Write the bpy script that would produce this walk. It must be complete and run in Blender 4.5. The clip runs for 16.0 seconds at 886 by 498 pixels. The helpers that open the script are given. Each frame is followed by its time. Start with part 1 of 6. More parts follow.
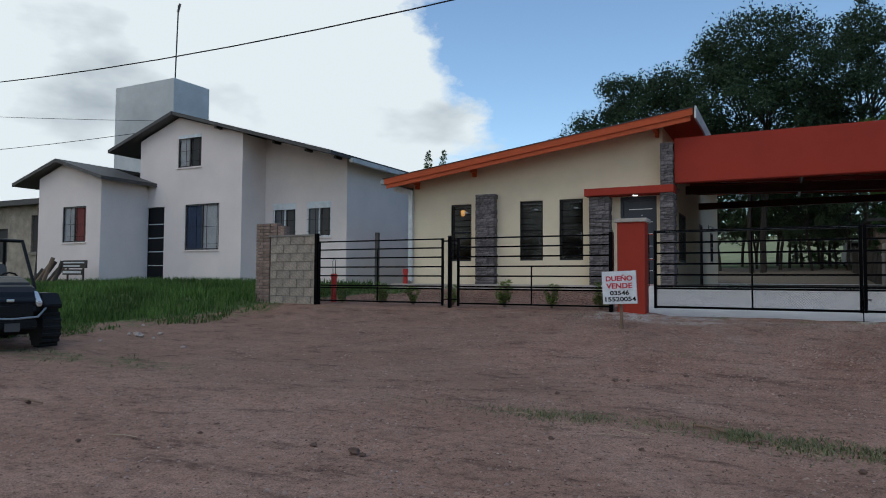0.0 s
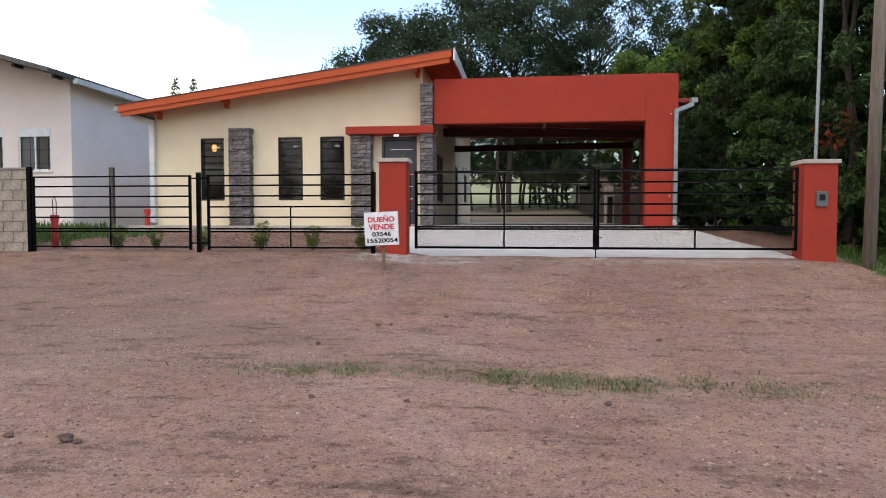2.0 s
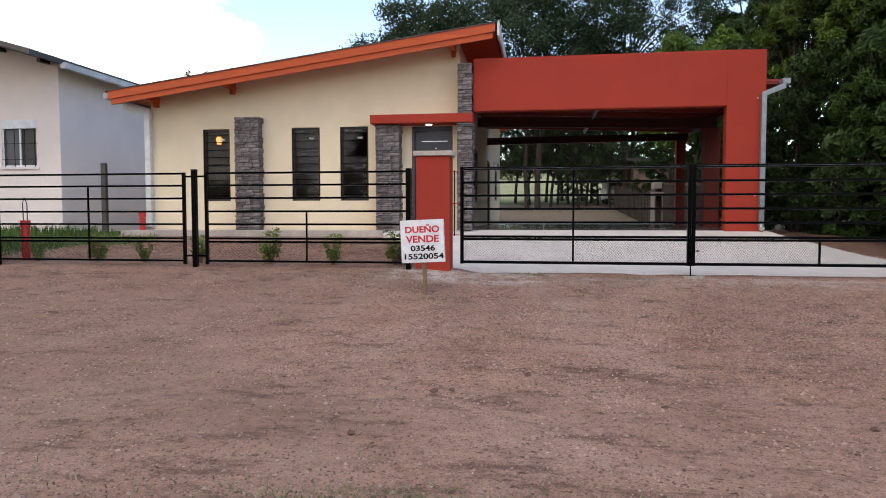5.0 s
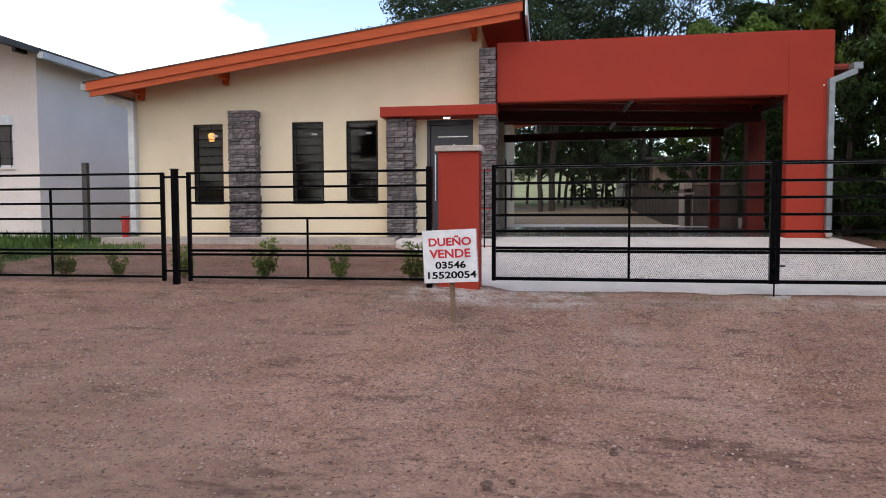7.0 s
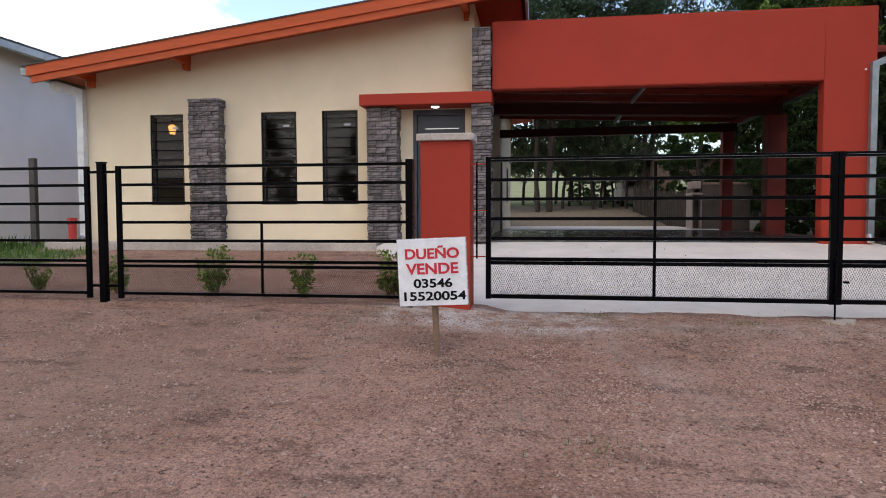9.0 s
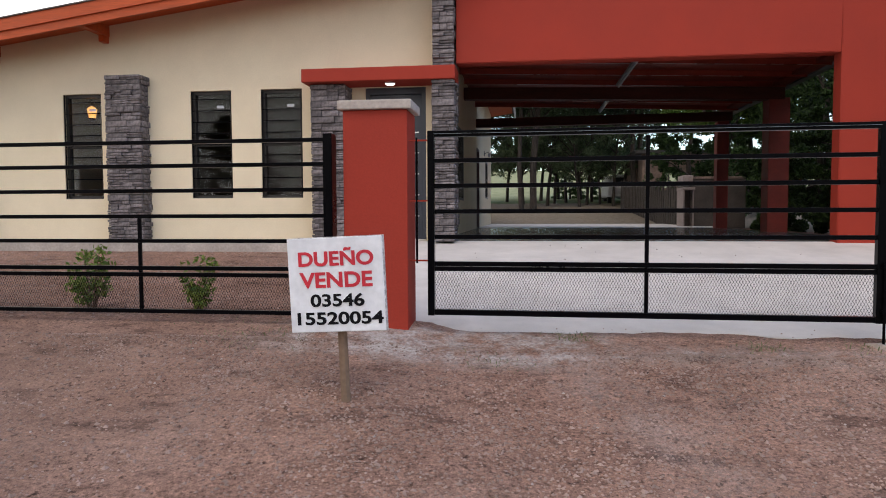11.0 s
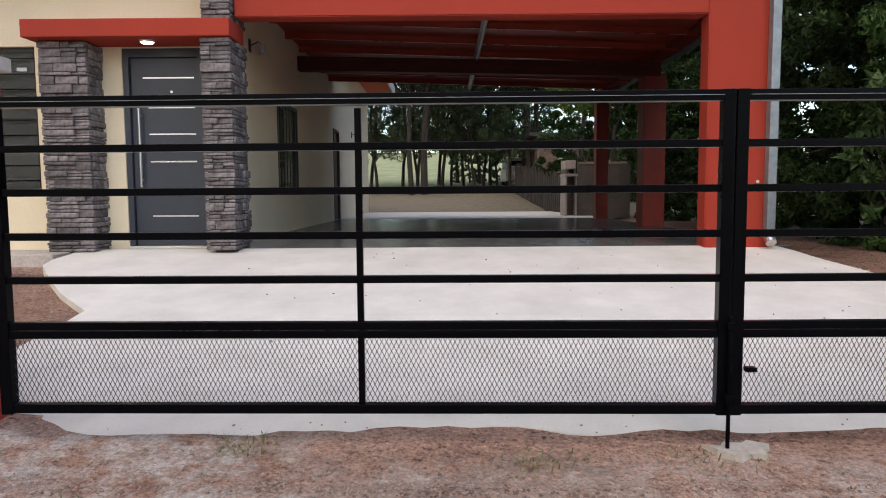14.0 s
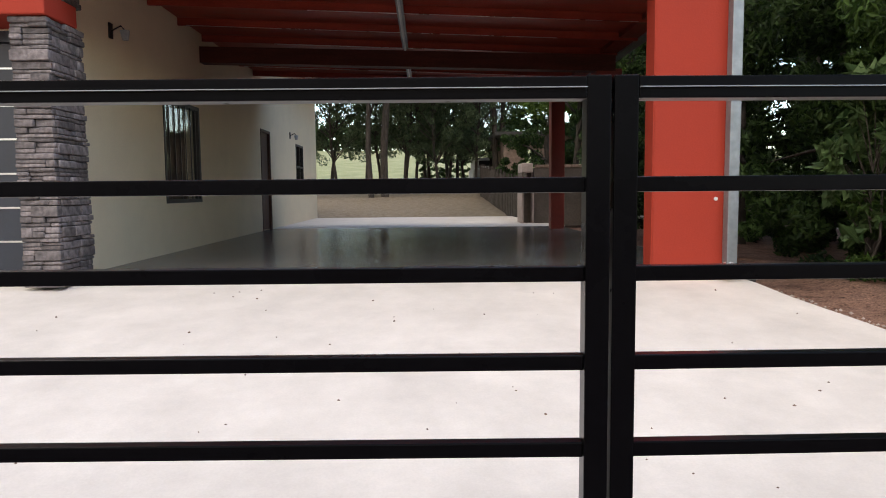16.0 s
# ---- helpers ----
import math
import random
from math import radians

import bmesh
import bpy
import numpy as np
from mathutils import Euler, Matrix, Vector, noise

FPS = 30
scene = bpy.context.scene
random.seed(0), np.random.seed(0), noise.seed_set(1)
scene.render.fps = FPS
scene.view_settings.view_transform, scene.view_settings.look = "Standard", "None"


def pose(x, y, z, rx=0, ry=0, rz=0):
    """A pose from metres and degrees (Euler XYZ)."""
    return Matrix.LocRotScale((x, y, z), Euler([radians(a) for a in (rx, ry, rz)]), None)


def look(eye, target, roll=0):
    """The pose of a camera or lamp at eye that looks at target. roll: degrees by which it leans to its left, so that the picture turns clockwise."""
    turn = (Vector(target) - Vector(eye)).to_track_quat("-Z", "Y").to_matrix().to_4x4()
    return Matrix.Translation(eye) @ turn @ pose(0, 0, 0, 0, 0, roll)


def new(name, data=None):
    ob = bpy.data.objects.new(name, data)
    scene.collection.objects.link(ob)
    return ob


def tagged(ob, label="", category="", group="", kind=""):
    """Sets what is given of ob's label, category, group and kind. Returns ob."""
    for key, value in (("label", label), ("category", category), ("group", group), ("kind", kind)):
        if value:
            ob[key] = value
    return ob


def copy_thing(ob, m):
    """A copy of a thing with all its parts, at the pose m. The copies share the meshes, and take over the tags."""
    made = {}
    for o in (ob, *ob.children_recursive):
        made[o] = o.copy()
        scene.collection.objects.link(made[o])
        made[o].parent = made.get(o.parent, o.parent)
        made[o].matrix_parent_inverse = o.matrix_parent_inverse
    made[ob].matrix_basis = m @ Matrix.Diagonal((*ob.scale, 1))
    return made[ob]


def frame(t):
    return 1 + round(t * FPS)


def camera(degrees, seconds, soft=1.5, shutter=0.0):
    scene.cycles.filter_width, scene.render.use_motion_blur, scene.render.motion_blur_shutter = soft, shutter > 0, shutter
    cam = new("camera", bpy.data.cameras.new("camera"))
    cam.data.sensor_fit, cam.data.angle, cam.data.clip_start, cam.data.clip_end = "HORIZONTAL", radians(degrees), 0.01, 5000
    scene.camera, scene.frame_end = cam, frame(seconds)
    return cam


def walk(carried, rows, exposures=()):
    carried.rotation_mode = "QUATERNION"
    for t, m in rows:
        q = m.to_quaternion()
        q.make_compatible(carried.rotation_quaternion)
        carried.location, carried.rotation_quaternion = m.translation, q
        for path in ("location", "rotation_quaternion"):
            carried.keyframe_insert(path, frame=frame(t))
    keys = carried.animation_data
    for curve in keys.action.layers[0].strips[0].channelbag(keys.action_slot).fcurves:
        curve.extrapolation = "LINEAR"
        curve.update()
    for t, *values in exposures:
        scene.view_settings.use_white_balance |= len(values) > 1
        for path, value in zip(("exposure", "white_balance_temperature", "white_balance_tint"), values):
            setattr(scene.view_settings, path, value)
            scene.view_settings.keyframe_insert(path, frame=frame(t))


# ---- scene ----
cam = camera(66.8, 16.0, 1.0)
# seconds, eye, point looked at, lean
PATH = [
    (0, (-1.086, -12.189, 0.557), (-1.994, -10.41, 0.648), 0.3),
    (0.5, (-1.107, -12.231, 0.564), (-1.614, -10.297, 0.62), 0.3),
    (1, (-1.176, -12.244, 0.561), (-1.411, -10.258, 0.577), 0.1),
    (1.5, (-1.217, -12.036, 0.556), (-1.444, -10.049, 0.524), 0.0),
    (2, (-1.237, -11.679, 0.585), (-1.477, -9.695, 0.498), -0.0),
    (2.5, (-1.364, -11.299, 0.593), (-1.636, -9.32, 0.49), -0.0),
    (3, (-1.48, -10.977, 0.621), (-1.762, -9.0, 0.518), -0.0),
    (3.5, (-1.571, -10.585, 0.674), (-1.854, -8.608, 0.571), -0.1),
    (4, (-1.725, -10.208, 0.707), (-2.008, -8.231, 0.603), -0.0),
    (6.5, (-2.46, -8.258, 0.85), (-2.741, -6.281, 0.748), -0.2),
    (7, (-2.557, -7.891, 0.861), (-2.852, -5.915, 0.758), -0.2),
    (7.5, (-2.644, -7.513, 0.895), (-2.936, -5.537, 0.794), -0.3),
    (8, (-2.667, -7.157, 0.895), (-2.954, -5.18, 0.792), -0.3),
    (8.5, (-2.665, -6.809, 0.897), (-2.949, -4.832, 0.795), -0.2),
    (11, (-2.432, -4.88, 0.835), (-2.679, -2.898, 0.729), -0.2),
    (11.5, (-2.285, -4.545, 0.874), (-2.523, -2.562, 0.766), -0.2),
    (12, (-2.12, -4.192, 0.859), (-2.357, -2.209, 0.758), -0.2),
    (12.5, (-1.932, -3.883, 0.891), (-2.124, -1.896, 0.779), -0.2),
    (13, (-1.642, -3.536, 0.932), (-1.725, -1.541, 0.805), -0.3),
    (13.5, (-1.439, -3.191, 0.976), (-1.462, -1.198, 0.811), -0.4),
    (14, (-1.222, -2.812, 1.019), (-1.229, -0.819, 0.857), -0.4),
    (14.5, (-0.978, -2.456, 1.053), (-0.956, -0.463, 0.891), -0.4),
    (15, (-0.75, -2.073, 1.097), (-0.72, -0.079, 0.934), -0.45),
    (15.5, (-0.586, -1.729, 1.149), (-0.541, 0.264, 0.99), -0.45),
    (16, (-0.405, -1.392, 1.21), (-0.356, 0.6, 1.04), -0.5),
]

# seconds, stops, kelvin, tint: the camera opens up as it turns away from the bright clouds
EXPOSURES = [(0.0, -1.58, 5900, 3), (0.5, -0.92, 6350, 7), (1.0, -0.46, 6700, 9), (2.0, -0.39, 6850, 11), (4.0, -0.42, 6900, 13), (8.5, -0.62, 6850, 14), (11.0, -0.6, 6850, 14), (12.5, -0.31, 6900, 11), (14.5, -0.3, 7100, 11), (16.0, -0.05, 7300, 11)]
walk(cam, [(t, look(eye, target, roll)) for t, eye, target, roll in PATH], EXPOSURES)

# ---- world and sun ----
SUN_UP, SUN_ROUND = 58.0, 160.0
world = bpy.data.worlds.new("sky")
scene.world = world
world.use_nodes = True
wt = world.node_tree
wt.nodes.clear()


def wnode(kind, **values):
    n = wt.nodes.new(kind)
    for k, v in values.items():
        n.inputs[k].default_value = v
    return n


sky = wnode("ShaderNodeTexSky")
sky.sky_type, sky.sun_disc = "NISHITA", False
sky.sun_elevation, sky.sun_rotation = radians(SUN_UP), radians(SUN_ROUND)
sky.air_density, sky.dust_density, sky.ozone_density = 1.1, 0.2, 1.6
coord = wnode("ShaderNodeTexCoord")
stretch = wnode("ShaderNodeMapping")
stretch.inputs["Scale"].default_value = (1.0, 1.0, 2.2)
wt.links.new(coord.outputs["Generated"], stretch.inputs["Vector"])
puffs = wnode("ShaderNodeTexNoise", Scale=2.3, Detail=12.0, Roughness=0.6, Distortion=0.2)
wt.links.new(stretch.outputs["Vector"], puffs.inputs["Vector"])
# the cloud bank lies towards -x, the clear sky towards +x
split = wnode("ShaderNodeSeparateXYZ")
wt.links.new(coord.outputs["Generated"], split.inputs[0])
bank = wnode("ShaderNodeMapRange")
bank.inputs["From Min"].default_value, bank.inputs["From Max"].default_value = -0.56, -0.3
bank.inputs["To Min"].default_value, bank.inputs["To Max"].default_value = 0.3, -0.2
# unseen cloud added behind the walker, for more light on the fronts
behind = wnode("ShaderNodeMath")
behind.operation, behind.inputs[1].default_value = "MINIMUM", 0.0
wt.links.new(split.outputs["Y"], behind.inputs[0])
across = wnode("ShaderNodeMath")
across.operation, across.inputs[1].default_value = "MULTIPLY_ADD", 0.8
wt.links.new(behind.outputs[0], across.inputs[0])
wt.links.new(split.outputs["X"], across.inputs[2])
wt.links.new(across.outputs[0], bank.inputs["Value"])
add = wnode("ShaderNodeMath")
wt.links.new(puffs.outputs["Fac"], add.inputs[0])
wt.links.new(bank.outputs["Result"], add.inputs[1])
cover = wnode("ShaderNodeValToRGB")
cover.color_ramp.elements[0].position, cover.color_ramp.elements[1].position = 0.495, 0.57
cover.color_ramp.elements[0].color = (0.03, 0.03, 0.03, 1)
wt.links.new(add.outputs[0], cover.inputs["Fac"])
shade = wnode("ShaderNodeTexNoise", Scale=3.2, Detail=6.0, Roughness=0.5)
wt.links.new(stretch.outputs["Vector"], shade.inputs["Vector"])
tone = wnode("ShaderNodeValToRGB")
tone.color_ramp.elements[0].position, tone.color_ramp.elements[0].color = 0.3, (1.25, 1.3, 1.38, 1)
tone.color_ramp.elements[1].position, tone.color_ramp.elements[1].color = 0.45, (2.5, 2.5, 2.48, 1)
wt.links.new(shade.outputs["Fac"], tone.inputs["Fac"])
dim = wnode("ShaderNodeVectorMath")
dim.operation = "SCALE"
dim.inputs["Scale"].default_value = 0.45
wt.links.new(sky.outputs["Color"], dim.inputs[0])
mix = wnode("ShaderNodeMix")
mix.data_type = "RGBA"
wt.links.new(cover.outputs["Color"], mix.inputs["Factor"])
wt.links.new(dim.outputs[0], mix.inputs["A"])
wt.links.new(tone.outputs["Color"], mix.inputs["B"])
glow = wnode("ShaderNodeBackground", Strength=1.0)
wt.links.new(mix.outputs["Result"], glow.inputs["Color"])
out = wnode("ShaderNodeOutputWorld")
wt.links.new(glow.outputs[0], out.inputs["Surface"])

# the sun stands veiled behind the walker
sun = new("sun", bpy.data.lights.new("sun", "SUN"))
sun.data.energy, sun.data.angle, sun.data.color = 1.25, radians(28), (1.0, 0.93, 0.85)
a = radians(SUN_ROUND)
sun.matrix_world = look((0, 0, 0), (-math.sin(a) * math.cos(radians(SUN_UP)), -math.cos(a) * math.cos(radians(SUN_UP)), -math.sin(radians(SUN_UP))))

# ---- materials ----


def mat(name, colour, rough=0.7, metal=0.0, grain=40.0, vary=0.12, blotch=1.5, stain=0.12, bump=0.2, depth=0.004, piece=0.0, stretch=(1, 1, 1), spec=0.5, emit=None, dark=None):
    """A surface with fine grain and large stains. piece: how far single pieces differ."""
    m = bpy.data.materials.new(name)
    m.use_nodes = True
    t = m.node_tree
    b = t.nodes["Principled BSDF"]
    b.inputs["Metallic"].default_value = metal
    b.inputs["Specular IOR Level"].default_value = spec
    tc = t.nodes.new("ShaderNodeTexCoord")
    mp = t.nodes.new("ShaderNodeMapping")
    mp.inputs["Scale"].default_value = stretch
    t.links.new(tc.outputs["Object"], mp.inputs["Vector"])
    fine, big = t.nodes.new("ShaderNodeTexNoise"), t.nodes.new("ShaderNodeTexNoise")
    fine.inputs["Scale"].default_value, fine.inputs["Detail"].default_value = grain, 6
    big.inputs["Scale"].default_value, big.inputs["Detail"].default_value, big.inputs["Roughness"].default_value = blotch, 7, 0.65
    for n in (fine, big):
        t.links.new(mp.outputs["Vector"], n.inputs["Vector"])

    def span(src, lo, hi):
        r = t.nodes.new("ShaderNodeMapRange")
        r.inputs["From Min"].default_value, r.inputs["From Max"].default_value = 0.28, 0.72
        r.inputs["To Min"].default_value, r.inputs["To Max"].default_value = lo, hi
        t.links.new(src, r.inputs["Value"])
        return r.outputs["Result"]

    def times(x, y):
        n = t.nodes.new("ShaderNodeMath")
        n.operation = "MULTIPLY"
        t.links.new(x, n.inputs[0])
        t.links.new(y, n.inputs[1])
        return n.outputs[0]

    gain = times(span(fine.outputs["Fac"], 1 - vary, 1 + vary), span(big.outputs["Fac"], 1 - stain, 1 + stain))
    if piece:
        info = t.nodes.new("ShaderNodeObjectInfo")
        r = t.nodes.new("ShaderNodeMapRange")
        r.inputs["To Min"].default_value, r.inputs["To Max"].default_value = 1 - piece, 1 + piece
        t.links.new(info.outputs["Random"], r.inputs["Value"])
        gain = times(gain, r.outputs["Result"])
    base = t.nodes.new("ShaderNodeMix")
    base.data_type = "RGBA"
    base.inputs["A"].default_value = (*(dark or [c * 0.8 for c in colour]), 1)
    base.inputs["B"].default_value = (*colour, 1)
    t.links.new(span(big.outputs["Fac"], 0.0, 1.0), base.inputs["Factor"])
    col = t.nodes.new("ShaderNodeVectorMath")
    col.operation = "SCALE"
    t.links.new(base.outputs["Result"], col.inputs[0])
    t.links.new(gain, col.inputs["Scale"])
    t.links.new(col.outputs[0], b.inputs["Base Color"])
    t.links.new(span(big.outputs["Fac"], max(rough - 0.08, 0.02), min(rough + 0.08, 1)), b.inputs["Roughness"])
    if bump:
        bp = t.nodes.new("ShaderNodeBump")
        bp.inputs["Strength"].default_value, bp.inputs["Distance"].default_value = bump, depth
        t.links.new(fine.outputs["Fac"], bp.inputs["Height"])
        t.links.new(bp.outputs["Normal"], b.inputs["Normal"])
    if emit:
        b.inputs["Emission Color"].default_value, b.inputs["Emission Strength"].default_value = (*emit[0], 1), emit[1]
    return m


def leaf_mat(name, colour, light, rough=0.5):
    """Leaves: each one its own shade between two greens, letting some light through."""
    m = bpy.data.materials.new(name)
    m.use_nodes = True
    t = m.node_tree
    b = t.nodes["Principled BSDF"]
    geo = t.nodes.new("ShaderNodeNewGeometry")
    ramp = t.nodes.new("ShaderNodeValToRGB")
    ramp.color_ramp.elements[0].color, ramp.color_ramp.elements[1].color = (*colour, 1), (*light, 1)
    t.links.new(geo.outputs["Random Per Island"], ramp.inputs["Fac"])
    tc, big = t.nodes.new("ShaderNodeTexCoord"), t.nodes.new("ShaderNodeTexNoise")
    big.inputs["Scale"].default_value = 0.5
    t.links.new(tc.outputs["Object"], big.inputs["Vector"])
    r = t.nodes.new("ShaderNodeMapRange")
    r.inputs["From Min"].default_value, r.inputs["From Max"].default_value, r.inputs["To Min"].default_value, r.inputs["To Max"].default_value = 0.3, 0.7, 0.6, 1.4
    t.links.new(big.outputs["Fac"], r.inputs["Value"])
    col = t.nodes.new("ShaderNodeVectorMath")
    col.operation = "SCALE"
    t.links.new(ramp.outputs["Color"], col.inputs[0])
    t.links.new(r.outputs["Result"], col.inputs["Scale"])
    t.links.new(col.outputs[0], b.inputs["Base Color"])
    b.inputs["Roughness"].default_value, b.inputs["Specular IOR Level"].default_value = rough, 0.2
    thin = t.nodes.new("ShaderNodeBsdfTranslucent")
    t.links.new(col.outputs[0], thin.inputs["Color"])
    ms = t.nodes.new("ShaderNodeMixShader")
    ms.inputs[0].default_value = 0.25
    t.links.new(b.outputs[0], ms.inputs[1])
    t.links.new(thin.outputs[0], ms.inputs[2])
    t.links.new(ms.outputs[0], t.nodes["Material Output"].inputs["Surface"])
    return m


def glass_mat(name, tint=(0.9, 0.95, 0.95)):
    m = bpy.data.materials.new(name)
    m.use_nodes = True
    b = m.node_tree.nodes["Principled BSDF"]
    b.inputs["Base Color"].default_value, b.inputs["Roughness"].default_value = (*tint, 1), 0.02
    b.inputs["Transmission Weight"].default_value, b.inputs["IOR"].default_value = 1.0, 1.3
    return m


def ground_mat():
    """Packed reddish dirt with gravel, going over into grass where the sheet's own mask says so."""
    m = bpy.data.materials.new("dirt_and_grass")
    m.use_nodes = True
    t = m.node_tree
    b = t.nodes["Principled BSDF"]
    tc = t.nodes.new("ShaderNodeTexCoord")

    def tex(scale, detail=6, rough=0.6, stretch=None):
        n = t.nodes.new("ShaderNodeTexNoise")
        n.inputs["Scale"].default_value, n.inputs["Detail"].default_value, n.inputs["Roughness"].default_value = scale, detail, rough
        src = tc.outputs["Object"]
        if stretch:
            mp = t.nodes.new("ShaderNodeMapping")
            mp.inputs["Scale"].default_value = stretch
            t.links.new(src, mp.inputs["Vector"])
            src = mp.outputs["Vector"]
        t.links.new(src, n.inputs["Vector"])
        return n.outputs["Fac"]

    def ramp(src, stops):
        r = t.nodes.new("ShaderNodeValToRGB")
        e = r.color_ramp.elements
        while len(e) < len(stops):
            e.new(0.5)
        for i, (p, c) in enumerate(stops):
            e[i].position, e[i].color = p, (*c, 1)
        t.links.new(src, r.inputs["Fac"])
        return r.outputs["Color"]

    def blend(fac, x, y, kind="MIX"):
        n = t.nodes.new("ShaderNodeMix")
        n.data_type, n.blend_type = "RGBA", kind
        for s, k in ((fac, "Factor"), (x, "A"), (y, "B")):
            if isinstance(s, float):
                n.inputs[k].default_value = s
            else:
                t.links.new(s, n.inputs[k])
        return n.outputs["Result"]

    road = ramp(tex(0.5, 8, 0.62), [(0.3, (0.262, 0.155, 0.113)), (0.5, (0.3, 0.182, 0.136)), (0.7, (0.338, 0.214, 0.166))])
    bank = ramp(tex(0.8, 8, 0.62), [(0.3, (0.21, 0.117, 0.083)), (0.5, (0.256, 0.15, 0.112)), (0.7, (0.3, 0.19, 0.149))])
    slope = t.nodes.new("ShaderNodeAttribute")
    slope.attribute_name = "banked"
    dirt = blend(slope.outputs["Fac"], road, bank)
    ruts = ramp(tex(1.1, 6, 0.6, (0.6, 1.1, 1)), [(0.35, (0.9, 0.88, 0.87)), (0.62, (1.06, 1.06, 1.06))])
    fine = ramp(tex(70, 5, 0.75), [(0.32, (0.45, 0.43, 0.42)), (0.5, (1, 1, 1)), (0.68, (1.4, 1.38, 1.36))])
    coarse = ramp(tex(48, 6, 0.8), [(0.33, (0.3, 0.28, 0.27)), (0.48, (0.95, 0.95, 0.95)), (0.66, (1.7, 1.66, 1.62))])
    grit = blend(slope.outputs["Fac"], fine, coarse)
    mid = ramp(tex(9, 6, 0.7), [(0.3, (0.7, 0.68, 0.67)), (0.52, (1.0, 1.0, 1.0)), (0.72, (1.15, 1.15, 1.15))])
    dirt = blend(1.0, blend(1.0, blend(1.0, dirt, ruts, "MULTIPLY"), mid, "MULTIPLY"), grit, "MULTIPLY")
    scuff = ramp(tex(2.6, 9, 0.74, (0.55, 1.5, 1)), [(0.36, (0.52, 0.5, 0.5)), (0.46, (0.96, 0.96, 0.96)), (0.7, (1.1, 1.09, 1.08))])
    # darker soil towards the left, with lens falloff put into its colour
    left_soil_dim = t.nodes.new("ShaderNodeAttribute")
    left_soil_dim.attribute_name = "left_soil_dim"
    dirt = blend(left_soil_dim.outputs["Fac"], dirt, ramp(tex(1.7, 8, 0.7), [(0.3, (0.15, 0.09, 0.064)), (0.7, (0.27, 0.172, 0.128))]))
    crumbs = ramp(tex(26, 3, 0.55), [(0.3, (0.32, 0.3, 0.29)), (0.41, (1, 1, 1)), (0.64, (1, 1, 1)), (0.74, (1.5, 1.47, 1.44))])
    dirt = blend(1.0, blend(1.0, dirt, scuff, "MULTIPLY"), crumbs, "MULTIPLY")
    dust = t.nodes.new("ShaderNodeAttribute")
    dust.attribute_name = "dusty"
    dd = t.nodes.new("ShaderNodeMath")
    dd.operation = "MULTIPLY"
    t.links.new(dust.outputs["Fac"], dd.inputs[0])
    t.links.new(ramp(tex(5.0, 7, 0.7), [(0.4, (0, 0, 0)), (0.62, (1, 1, 1))]), dd.inputs[1])
    dirt = blend(dd.outputs[0], dirt, ramp(tex(40, 5, 0.7), [(0.3, (0.3, 0.27, 0.25)), (0.7, (0.6, 0.56, 0.52))]))
    # trodden, duller soil of the back yard
    yard = t.nodes.new("ShaderNodeAttribute")
    yard.attribute_name = "yard"
    dirt = blend(yard.outputs["Fac"], dirt, ramp(tex(6.0, 7, 0.7), [(0.3, (0.16, 0.125, 0.09)), (0.7, (0.27, 0.22, 0.165))]))
    grass = ramp(tex(3.0, 7, 0.7), [(0.3, (0.035, 0.065, 0.018)), (0.52, (0.09, 0.12, 0.04)), (0.75, (0.2, 0.19, 0.09))])
    far = t.nodes.new("ShaderNodeAttribute")
    far.attribute_name = "meadow"
    grass = blend(far.outputs["Fac"], grass, ramp(tex(0.6, 7, 0.7), [(0.3, (0.18, 0.195, 0.085)), (0.7, (0.33, 0.325, 0.175))]))
    mask = t.nodes.new("ShaderNodeAttribute")
    mask.attribute_name = "grassy"
    s = t.nodes.new("ShaderNodeMath")
    s.operation = "ADD"
    t.links.new(mask.outputs["Fac"], s.inputs[0])
    w = t.nodes.new("ShaderNodeMapRange")
    w.inputs["To Min"].default_value, w.inputs["To Max"].default_value = -0.6, 0.6
    t.links.new(tex(4.0, 8, 0.72), w.inputs["Value"])
    t.links.new(w.outputs["Result"], s.inputs[1])
    fac = t.nodes.new("ShaderNodeMapRange")
    fac.inputs["From Min"].default_value, fac.inputs["From Max"].default_value = 0.4, 0.65
    t.links.new(s.outputs[0], fac.inputs["Value"])
    t.links.new(blend(fac.outputs["Result"], dirt, grass), b.inputs["Base Color"])
    b.inputs["Roughness"].default_value, b.inputs["Specular IOR Level"].default_value = 0.95, 0.2
    b1, b2 = t.nodes.new("ShaderNodeBump"), t.nodes.new("ShaderNodeBump")
    b1.inputs["Strength"].default_value, b1.inputs["Distance"].default_value = 0.7, 0.05
    b2.inputs["Strength"].default_value, b2.inputs["Distance"].default_value = 0.8, 0.012
    t.links.new(tex(7, 5, 0.65), b1.inputs["Height"])
    t.links.new(tex(60, 4, 0.7), b2.inputs["Height"])
    t.links.new(b1.outputs["Normal"], b2.inputs["Normal"])
    t.links.new(b2.outputs["Normal"], b.inputs["Normal"])
    return m


GROUND = ground_mat()
CREAM = mat("cream_stucco", (0.725, 0.61, 0.435), 0.85, grain=60, vary=0.05, stain=0.03, bump=0.3, dark=(0.69, 0.575, 0.405))
RED = mat("brick_red_paint", (0.33, 0.038, 0.022), 0.75, grain=70, vary=0.05, blotch=0.9, stain=0.05, bump=0.25, dark=(0.3, 0.034, 0.02), spec=0.2)
DARKRED = mat("dark_red_wood_stain", (0.185, 0.026, 0.016), 0.55, grain=30, vary=0.2, stain=0.2, stretch=(1, 6, 6), spec=0.25)
